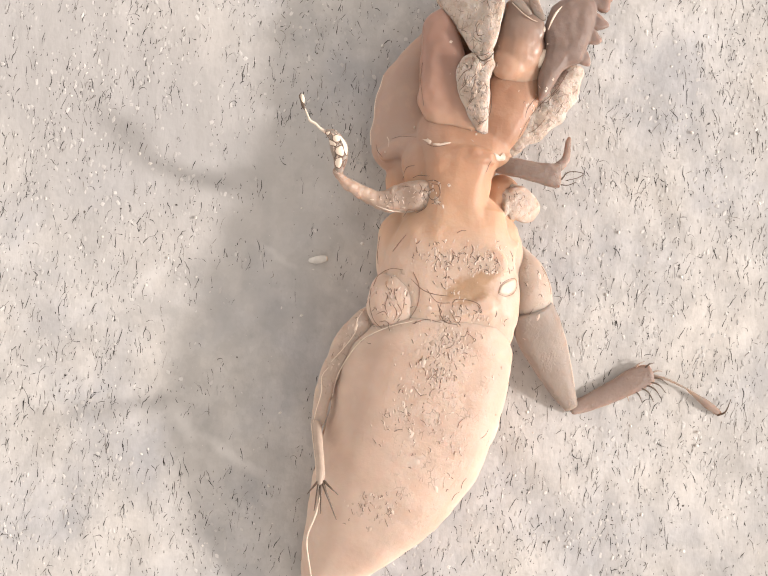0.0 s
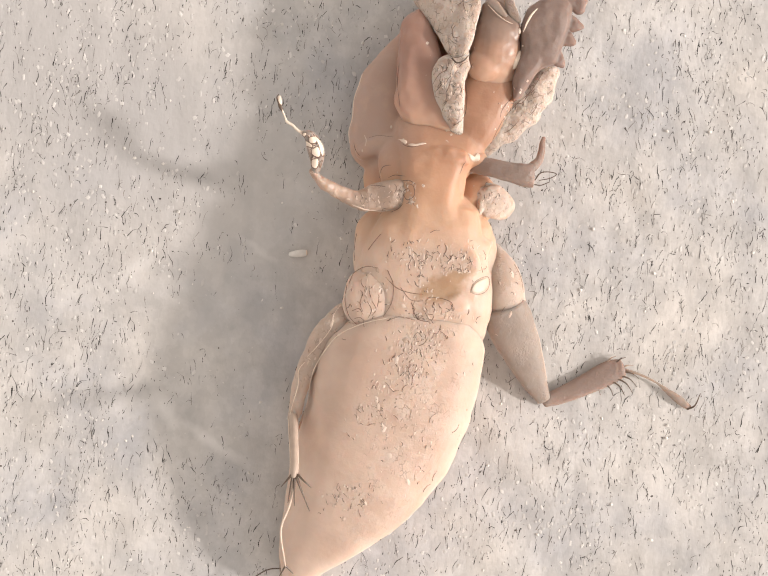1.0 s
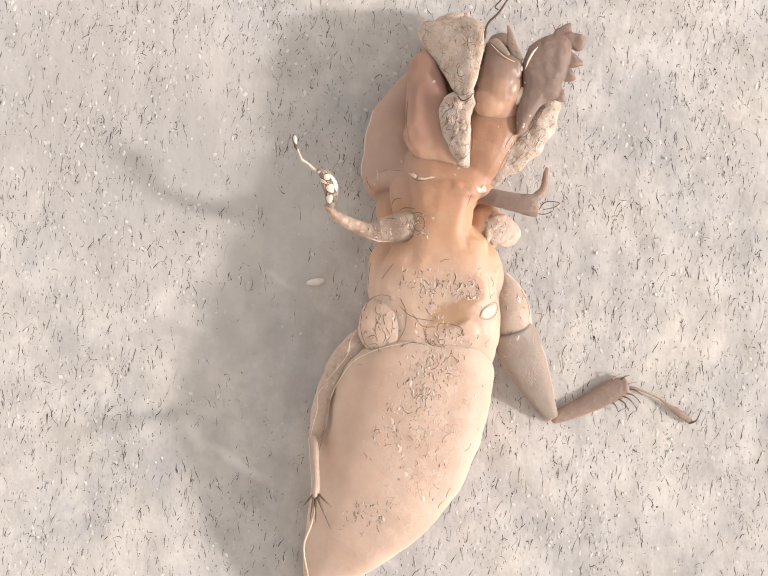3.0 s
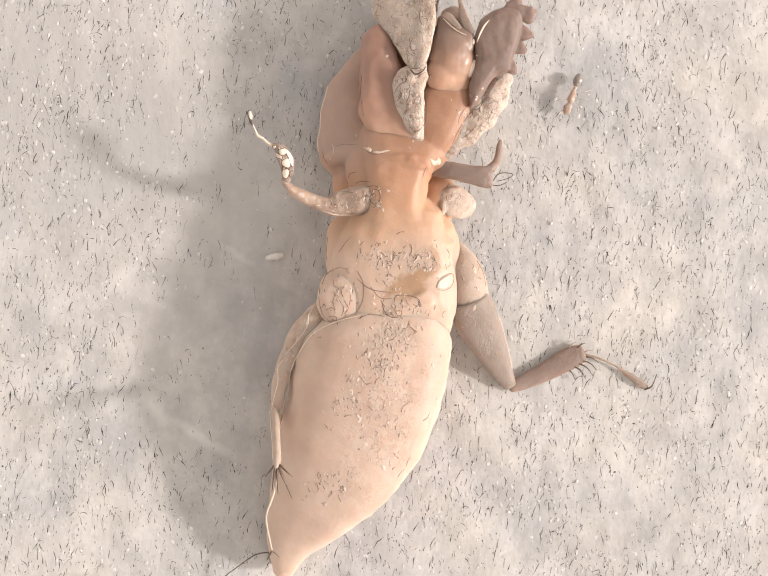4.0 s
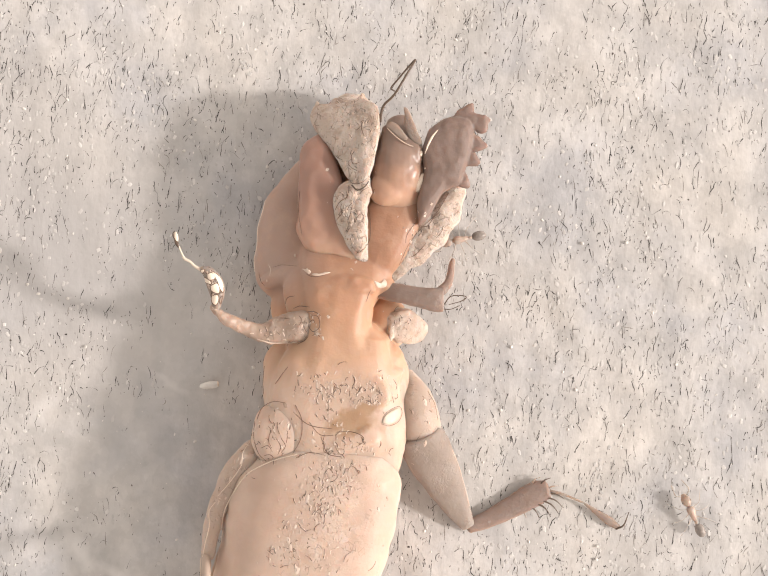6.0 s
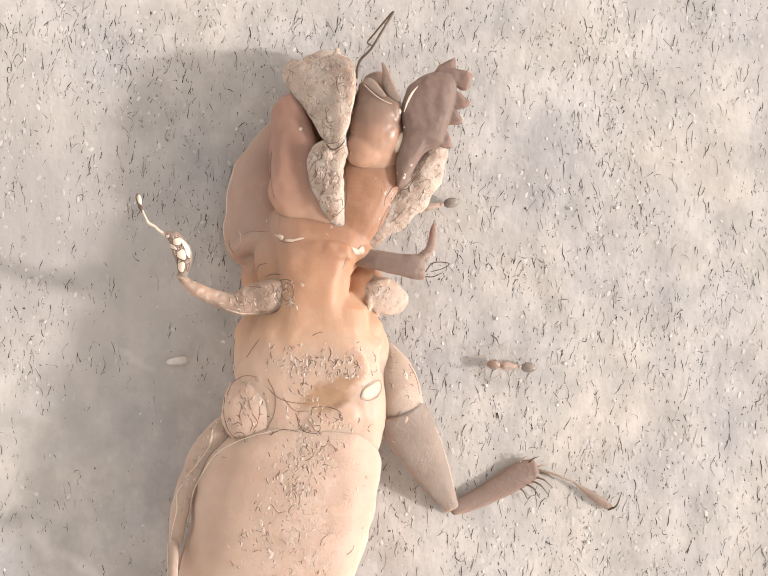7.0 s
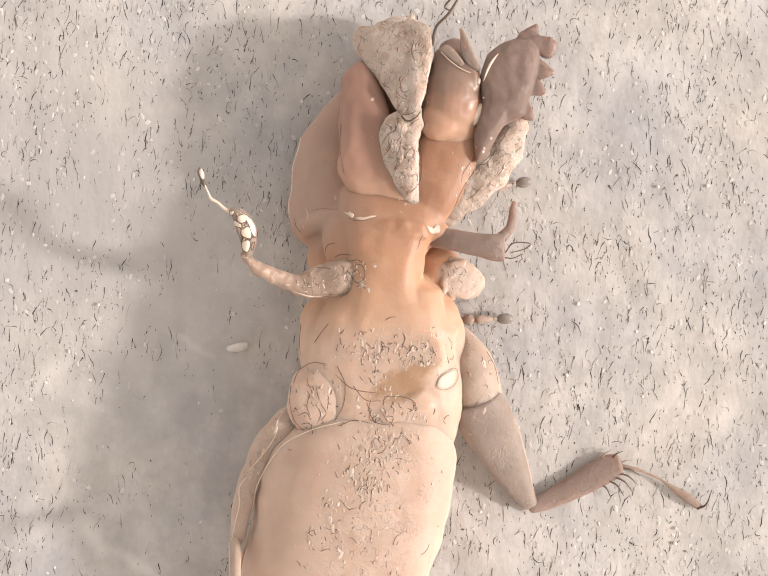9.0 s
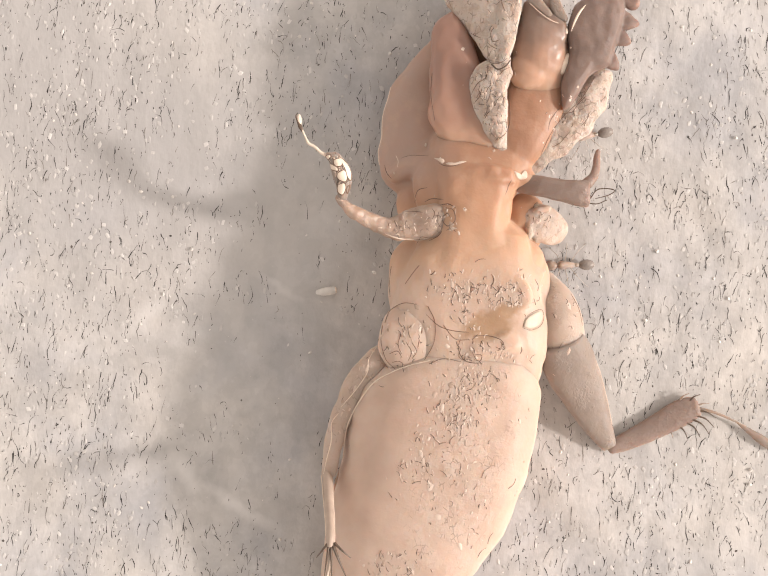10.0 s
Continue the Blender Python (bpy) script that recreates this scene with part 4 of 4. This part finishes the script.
    scab("neck_flake", ((-1.40, 8.98), (-1.10, 8.86), (-0.88, 8.78), (-0.72, 9.06), (-0.55, 8.95), (-0.55, 8.62), (-0.80, 8.50), (-1.12, 8.52)), 0.1, CREAM, "small pale torn flake at the neck")
    drape("crease", ((-1.51, 8.36), (-1.67, 8.08), (-1.76, 7.77), (-1.86, 7.53)), 0.03, CREASE_DARK)
    # wrinkled skin at the hip of the raised leg
    drape("hip_rim", ((-8.9, 5.0), (-8.0, 4.75), (-7.0, 4.75), (-6.3, 4.85)), 0.06, FOLD, "", 0.3)
    for line in (((-5.37, 6.64), (-4.92, 6.50), (-4.80, 5.87), (-5.24, 5.55), (-5.56, 5.99), (-5.26, 6.30), (-5.08, 6.05)), ((-5.79, 6.80), (-5.2, 6.85), (-4.75, 6.6)), ((-5.75, 6.4), (-5.85, 5.9), (-5.6, 5.4)), ((-5.3, 5.3), (-4.95, 5.4), (-4.75, 5.2)), ((-6.2, 6.6), (-6.0, 6.3), (-6.15, 5.9)), ((-7.24, 7.04), (-7.05, 7.70), (-6.50, 7.86)),
                 ((-6.61, 7.01), (-6.18, 7.19), (-5.50, 7.14)), ((-7.82, 6.38), (-7.21, 6.39), (-6.73, 6.33)), ((-7.06, 4.50), (-6.80, 4.88), (-6.36, 4.85)), ((-6.28, 4.69), (-5.78, 4.97), (-5.55, 5.25))):
        drape("crease", line, 0.03, CREASE_DARK)
    for x, y, r in ((-9.20, 5.35, 0.09), (-8.2, 5.0, 0.08), (-7.1, 4.98, 0.08), (-4.85, 5.40, 0.12)):
        scab("skin_scale", [(x + r * 1.6 * math.cos(t), y + r * (0.5 + 0.3 * math.sin(3 * t + x)) * math.sin(t)) for t in np.arange(0, 6.2, 1.05)], r * 0.3, CREAM)
    drape("neck_fold", ((-8.45, 9.92), (-8.30, 9.58), (-8.33, 9.17)), 0.035, FOLD)
    drape("crease", ((-9.15, 9.39), (-9.00, 8.89), (-8.68, 8.49)), 0.03, CREASE_DARK)
    drape("crease", ((-8.11, 9.76), (-7.60, 9.90), (-7.03, 9.88), (-6.48, 9.83)), 0.02, CREASE_DARK)
    # cracked dust on the forelegs
    for line in (((-3.06, 15.37), (-2.82, 15.20), (-2.32, 15.25), (-1.82, 15.67), (-1.63, 16.12)), ((-3.16, 15.13), (-3.11, 14.62), (-3.24, 14.28), (-3.64, 14.03), (-3.93, 13.58), (-4.03, 13.34)),
                 ((-1.81, 13.80), (-1.68, 12.79), (-1.69, 11.77), (-1.98, 11.09), (-2.38, 10.74), (-2.62, 10.90)), ((-2.71, 14.80), (-2.47, 14.47), (-2.20, 14.74), (-1.80, 14.99)), ((-2.86, 13.95), (-3.12, 13.60), (-3.28, 13.09)),
                 ((-3.40, 13.77), (-3.52, 13.25), (-3.78, 12.91)), ((-2.86, 13.78), (-2.95, 13.27), (-3.10, 12.82)), ((4.34, 15.37), (4.08, 14.96), (3.72, 14.74), (3.56, 14.27), (3.16, 13.85)),
                 ((2.90, 13.64), (2.47, 13.22), (2.14, 12.71), (1.81, 12.60), (1.37, 12.59)), ((1.36, 12.93), (1.03, 12.51), (0.74, 12.00), (0.65, 11.49)), ((2.00, 11.52), (1.67, 11.11), (1.34, 10.76), (0.94, 10.55)),
                 ((3.09, 12.66), (3.00, 12.29), (2.67, 11.87)), ((-2.77, 17.35), (-2.97, 17.00), (-2.86, 16.49), (-2.45, 16.57)), ((-2.25, 19.57), (-2.37, 18.88), (-2.15, 18.21)),
                 ((-11.82, 9.09), (-11.47, 8.83), (-11.29, 8.32)), ((-11.87, 8.55), (-11.59, 8.21), (-11.72, 7.81)), ((-11.45, 7.98), (-11.27, 7.65), (-11.50, 7.30)), ((-12.09, 9.32), (-11.88, 8.99), (-12.01, 8.75))):
        drape("crease", line, 0.028, CREASE_DARK)
    # plates of dried dust on the raised shin
    for line in (((-12.34, 9.34), (-12.44, 9.17), (-12.33, 9.07), (-12.14, 9.21), (-12.11, 9.38)), ((-11.90, 9.08), (-11.63, 9.19), (-11.43, 9.03), (-11.45, 8.79), (-11.72, 8.72), (-11.89, 8.85)),
                 ((-11.70, 9.33), (-11.33, 9.10), (-10.98, 8.71), (-10.88, 8.24), (-10.97, 7.97), (-11.10, 8.13), (-11.25, 8.60), (-11.46, 8.98)), ((-12.20, 8.91), (-12.03, 8.85), (-11.68, 8.62), (-11.68, 8.46), (-12.02, 8.55), (-12.18, 8.70)),
                 ((-11.68, 8.35), (-11.31, 8.53), (-11.14, 8.23), (-11.20, 7.89), (-11.53, 7.95), (-11.71, 8.12)), ((-11.68, 7.69), (-11.31, 7.80), (-11.21, 7.57), (-11.36, 7.16), (-11.60, 7.22), (-11.70, 7.45)),
                 ((-11.14, 7.57), (-10.98, 7.71), (-10.92, 7.31), (-11.03, 7.17), (-11.17, 7.30))):
        scab("dust_plate", line, 0.07, FLAKE)
        drape("crease", line, 0.045, CREASE_DARK, sink=0.0, shut=True)
    # torn skin below the painted hollow and wrinkles on the hind hip
    for line in (((-4.32, -1.08), (-4.41, -1.67), (-4.01, -2.35), (-3.11, -2.50)), ((-1.98, -2.19), (-1.80, -1.22), (-2.60, -0.86), (-3.56, -0.89)), ((-3.43, -1.96), (-3.05, -2.01), (-3.11, -2.33), (-3.49, -2.27)),
                 ((-6.38, 0.32), (-5.60, -0.34), (-4.81, -0.60), (-3.84, -0.68)), ((-7.37, -2.52), (-7.17, -1.93), (-7.50, -1.35)), ((-6.80, -1.71), (-6.71, -1.13)), ((-8.5, -2.1), (-8.0, -1.9), (-7.7, -2.3)), ((-8.3, -2.6), (-7.9, -2.5), (-7.6, -2.7))):
        drape("crease", line, 0.026, CREASE_DARK)
    # flaked skin along the raised hind thigh
    for x, y, r in ((-9.75, -3.0, 0.2), (-10.45, -4.2, 0.17), (-11.2, -5.75, 0.13)):
        scab("skin_scale", [(x - r * 0.3, y + r), (x + r * 0.4, y + r * 0.7), (x + r * 0.1, y - r * 0.2), (x - r * 0.7, y - r * 1.6), (x - r * 0.8, y - r * 0.4)], r * 0.15, FOLD)
    # pale strands standing in for highlights, and pale rims
    drape("side_fold", ((-6.07, -2.40), (-7.28, -2.75), (-8.30, -3.18), (-9.28, -3.78), (-10.03, -4.72), (-10.70, -5.92), (-10.96, -6.74), (-11.17, -8.13), (-11.24, -9.52)), 0.045, FLAKE, "thin pale strand for the highlight along the belly", 0.0)
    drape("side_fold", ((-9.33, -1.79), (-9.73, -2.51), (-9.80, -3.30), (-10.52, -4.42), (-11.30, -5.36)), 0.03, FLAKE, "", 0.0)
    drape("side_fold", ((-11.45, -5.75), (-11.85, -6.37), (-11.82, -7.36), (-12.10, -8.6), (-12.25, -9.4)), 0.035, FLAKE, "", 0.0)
    drape("hip_rim", ((-9.02, -1.86), (-8.80, -2.47), (-8.38, -3.06)), 0.06, FOLD)
    drape("hip_rim", ((-8.96, -1.80), (-9.04, -1.26), (-8.85, -0.81), (-8.58, -0.50)), 0.05, FOLD)
    # the specular line along the shield's edge, added as a pale strand
    rim = [outermost(y, -1, 1.0, 5.0) for y in np.linspace(9.49, 14.27, 12)]
    v, f = hair([p for p in rim if p], 0.05, 0.05, 8, 3)
    made("shield_rim", v, f, FLAKE, cricket, "thin pale strand for the highlight along the neck shield")
    rim = []
    for x, y in glide(((2.81, -2.65), (3.87, -4.60), (4.60, -6.48)), 5):
        last = None
        for step in np.arange(0, 2.2, 0.04):
            at, _ = land(x + 0.9 * step, y + 0.3 * step)
            if at is None or at.z < 0.85 or (last and abs(last.z - at.z) > 0.25):
                break
            last = at
        if last:
            rim.append(tuple(last))
    v, f = hair(rim, 0.025, 0.045, 8, 2)
    made("thigh_rim", v, f, FOLD, cricket, "pale rim along the thigh")
    tagged(made("dust", *crumbs, DUST, cricket, "pale dust crumbs stuck to the skin"), kind="stuff")
    tagged(made("bristle_coat", *hairs, SPINE, cricket, "fine dark bristles and scratches"), kind="stuff")


skin_litter()


# ---- ants ----
def ant():
    root = new("ant")
    tagged(root, "tiny amber ant with dark shiny rear, walking", "ant", "ants at the cricket")
    v, f = blob((-1.25, 0, 0.55), (0.52, 0.34, 0.34), 18, 12)
    made("gaster", v, f, ANT_DARK, root, "dark shiny rear body")
    v, f = loft([(-0.75, 0, 0.55, 0.1, 0.1), (-0.62, 0, 0.62, 0.13, 0.2), (-0.5, 0, 0.58, 0.1, 0.11)], 10, 4)
    made("waist", v, f, ANT_AMBER, root)
    v, f = loft([(-0.5, 0, 0.6, 0.14, 0.16), (-0.1, 0, 0.66, 0.22, 0.24), (0.35, 0, 0.72, 0.28, 0.28), (0.6, 0, 0.7, 0.14, 0.15)], 14, 5)
    made("thorax", v, f, ANT_AMBER, root)
    v, f = loft([(0.62, 0, 0.66, 0.16, 0.18), (0.85, 0, 0.66, 0.31, 0.26), (1.15, 0, 0.6, 0.32, 0.24), (1.4, 0, 0.52, 0.17, 0.14)], 16, 5)
    head = made("head", v, f, ANT_AMBER, root)
    for s in (-1, 1):
        v, f = blob((0.95, 0.29 * s, 0.7), (0.1, 0.06, 0.1), 8, 6)
        made("eye", v, f, ANT_DARK, head)
        v, f = hair(((1.32, 0.13 * s, 0.6), (1.65, 0.5 * s, 0.85), (2.1, 0.45 * s, 0.5), (2.35, 0.4 * s, 0.25)), 0.035, 0.03)
        made("antenna", v, f, ANT_AMBER, head)
        for x0, x1, y1 in ((0.4, 1.05, 1.15), (0.1, -0.1, 1.35), (-0.25, -1.2, 1.25)):
            v, f = hair(((x0, 0.18 * s, 0.55), (0.6 * x0 + 0.4 * x1, 0.6 * y1 * s, 1.0), (x1, y1 * s, 0.05), (x1 * 1.15, y1 * 1.1 * s, 0.0)), 0.028, 0.014)
            made("leg", v, f, ANT_AMBER, root)
    return root


ant_a = ant()
ant_b = copy_thing(ant_a, pose(0.03, -0.03, 0))


# ---- small things on the concrete ----
def seed_husk():
    v, f = loft([(-0.35, 0, 0.2, 0.19, 0.18), (0.0, 0, 0.24, 0.25, 0.22), (0.4, 0.02, 0.24, 0.26, 0.22), (0.7, 0.03, 0.24, 0.23, 0.2)], 14, 5, 0.2)
    ob = made("seed_husk", v, f, HUSK)
    # pale cap added for the sunlit end of the husk
    v, f = blob((0.78, 0.03, 0.24), (0.09, 0.2, 0.17), 12, 8)
    made("husk_rim", v, f, FLAKE, ob, "pale cap for the sunlit end")
    ob.matrix_world = pose(-12.95 * MM, 1.55 * MM, -0.02 * MM, 0, 0, 8)
    return tagged(ob, "short pale seed husk lying on concrete", "seed")


seed_husk()


def pebbles():
    v, f = blob((0, 0, 0), (0.12, 0.1, 0.07), 10, 7, 0.6)
    first = made("pebble", v, f, GRAIN)
    tagged(first, "tiny pale sand pebble on concrete", "pebble", "pale pebbles")
    spots = ((14.36, -8.98), (5.26, 0.2), (-23.28, 1.16), (7.5, 0.28), (19.6, 3.7), (12.7, 1.78), (9.43, 18.98), (-9.11, 16.92), (12.95, 12), (16, 12.1), (10.7, -14.9), (5.6, -17.4), (-21.5, 4.07), (-25.7, 8.36), (14.3, -9.9), (8.15, 4.67))
    first.matrix_world = pose(spots[0][0] * MM, spots[0][1] * MM, -0.06 * MM)
    for i, (x, y) in enumerate(spots[1:]):
        copy_thing(first, pose(x * MM, y * MM, -0.06 * MM, 0, 0, 67 * i))


pebbles()


def grit(name, mat, count, lo, hi, label, seed):
    rng = np.random.RandomState(seed)
    verts, faces = [], []
    for _ in range(count):
        x, y = rng.uniform(-44, 38), rng.uniform(-36, 40)
        r = lo + (hi - lo) * rng.rand() ** 3
        z = 0.16 * noise.noise((x * 0.12, y * 0.12, 3.0)) + 0.07 * noise.noise((x * 0.7, y * 0.45, 9.0)) - 0.12
        a, k = rng.uniform(0, 6.28), len(verts)
        sx, sy = r * rng.uniform(0.7, 1.5), r * rng.uniform(0.6, 1.1)
        for j in range(5):
            t = a + j * 1.257
            px, py = sx * math.cos(t) * rng.uniform(0.7, 1.2), sy * math.sin(t)
            verts.append((x + px * math.cos(a) - py * math.sin(a), y + px * math.sin(a) + py * math.cos(a), z + r * 0.15))
        verts += [(x, y, z + r * 0.75), (x, y, z - r * 0.4)]
        for j in range(5):
            faces += [(k + j, k + (j + 1) % 5, k + 5), (k + (j + 1) % 5, k + j, k + 6)]
    ob = made(name, verts, faces, mat, smooth=False)
    return tagged(ob, label, "grit", kind="stuff")


grit("pale_grit", GRAIN, 1000, 0.03, 0.13, "scattered pale sand grit on the concrete", 3)
grit("dark_grit", SOOT, 900, 0.03, 0.08, "scattered dark specks on the concrete", 4)


def ground_z(x, y):
    return 0.16 * noise.noise((x * 0.12, y * 0.12, 3.0)) + 0.07 * noise.noise((x * 0.7, y * 0.45, 9.0)) - 0.12


def rough_skin():
    """Shading of the concrete's fine relief as dark strokes, mostly along y, with raised pale lips beside some of
    them.
    """
    rng = np.random.RandomState(8)
    strokes, lips = ([], []), ([], [])

    def ribbon(store, pts, wide, high, lift, knot):
        verts, faces = store
        k, m = len(verts), len(pts)
        for i, (x, y, a) in enumerate(pts):
            taper = 0.3 + 0.9 * math.exp(-((i / (m - 1) - knot) / 0.3) ** 2)
            z, ux, uy = ground_z(x, y) + lift, math.sin(a) * wide * taper, -math.cos(a) * wide * taper
            verts.extend([(x - ux, y - uy, z), (x, y, z + high * taper), (x + ux, y + uy, z)])
        for i in range(m - 1):
            q = k + 3 * i
            faces.extend([(q, q + 3, q + 4, q + 1), (q + 1, q + 4, q + 5, q + 2)])

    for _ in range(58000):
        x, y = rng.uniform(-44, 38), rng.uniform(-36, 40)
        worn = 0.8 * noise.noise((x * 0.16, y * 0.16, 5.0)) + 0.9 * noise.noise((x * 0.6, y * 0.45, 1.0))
        # shade put in as missing strokes where the cricket's shadow falls
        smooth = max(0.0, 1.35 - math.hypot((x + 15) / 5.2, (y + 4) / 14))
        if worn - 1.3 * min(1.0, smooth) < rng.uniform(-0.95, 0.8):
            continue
        size = rng.uniform(0.07, 0.26) if rng.rand() < 0.42 else 0.16 + 1.1 * rng.rand() ** 2.2
        a, bend, wide = rng.normal(1.5, 0.2), rng.normal(0, 0.09), rng.uniform(0.011, 0.0275)
        if rng.rand() < 0.16:
            a, bend, size = rng.uniform(0, 3.14), rng.normal(0, 0.4), size * 0.7
        pts, px, py = [], x, y
        for i in range(6):
            pts.append((px, py, a))
            step = a + rng.normal(0, 0.2)
            px, py, a = px + math.cos(step) * size / 5, py + math.sin(step) * size / 5, a + bend
        pick = rng.rand()
        if pick < 0.79:
            ribbon(strokes, pts, wide, 0.004, 0.01, rng.rand())
        if pick > 0.73:
            # a pale grain of cement standing beside the stroke
            verts, faces = lips
            r, k, side = rng.uniform(0.05, 0.16), len(verts), rng.choice((-1, 1)) * rng.uniform(0.05, 0.12)
            cx, cy = pts[2][0] + side, pts[2][1]
            z, turn = ground_z(cx, cy), rng.uniform(0, 6.28)
            for lift, scale in ((-0.01, 1.0), (rng.uniform(0.008, 0.03), 0.72)):
                for j in range(6):
                    q = turn + j * 1.047
                    grow = r * scale * (1 + 0.35 * math.sin(2 * q + turn) + 0.15 * math.sin(5 * q))
                    verts.append((cx + grow * math.cos(q), cy + 1.4 * grow * math.sin(q), z + lift))
            faces.extend([(k + j, k + (j + 1) % 6, k + 6 + (j + 1) % 6, k + 6 + j) for j in range(6)])
            faces.append(tuple(k + 6 + j for j in range(6)))
    ob = made("hairline_cracks", *strokes, STROKE, smooth=False)
    tagged(ob, "short dark strokes for the fine shading of the rough concrete", "crack", kind="stuff")
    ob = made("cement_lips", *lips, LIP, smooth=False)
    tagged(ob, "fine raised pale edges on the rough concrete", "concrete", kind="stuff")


rough_skin()


def motions():
    a = ((0.0, 33, 58, -115), (2.0, 24, 44, -122), (3.5, 14.1, 26.5, -118), (3.8, 11.16, 19.6, -118), (3.9, 10.25, 16.6, -112), (4.1, 8.5, 12.9, -108),
         (4.3, 7.4, 12.2, -138), (4.5, 7.45, 12.1, -143), (4.7, 6.85, 12.05, -156), (5.0, 6.2, 12.1, -160), (5.5, 5.2, 12.15, -167), (6.0, 4.5, 12.05, -167),
         (6.2, 4.35, 12.0, -167), (7.3, 3.6, 11.9, -168), (7.6, 3.45, 11.85, -169), (10.0, 3.42, 11.8, -168))
    b = ((0.0, 58, -96, 118), (4.0, 40, -54, 118), (5.4, 28.5, -24.5, 116), (5.9, 22.0, -9.8, 115), (6.0, 20.75, -6.5, 117), (6.1, 19.3, -3.6, 117), (6.2, 17.6, -0.8, 121),
         (6.6, 12.2, 1.5, 160), (7.0, 9.0, 1.6, 176), (7.3, 7.35, 2.3, 172), (7.4, 7.0, 2.9, 156), (7.5, 6.3, 3.1, 162), (7.6, 5.55, 3.3, 178), (8.0, 4.0, 3.1, 184),
         (8.5, 2.4, 3.58, 183), (10.0, 2.4, 3.62, 183))
    for thing, rows in ((ant_a, a), (ant_b, b)):
        walk(thing, [(t, pose(x * MM, y * MM, 0.02 * MM, 0, 0, turn)) for t, x, y, turn in rows])
        halt = 5.6 if thing is ant_a else 8.5
        legs = [o for o in thing.children if o.name.startswith("leg")]
        for i, limb in enumerate(legs):
            side = 1 if i % 2 else -1
            steps = [k * 0.1 for k in range(101)]
            walk(limb, [(t, pose(0, 0, 0, 0, 0, (7 if t < halt else 0) * side * math.sin(t * 21 + (i // 3) * math.pi))) for t in steps])


motions()
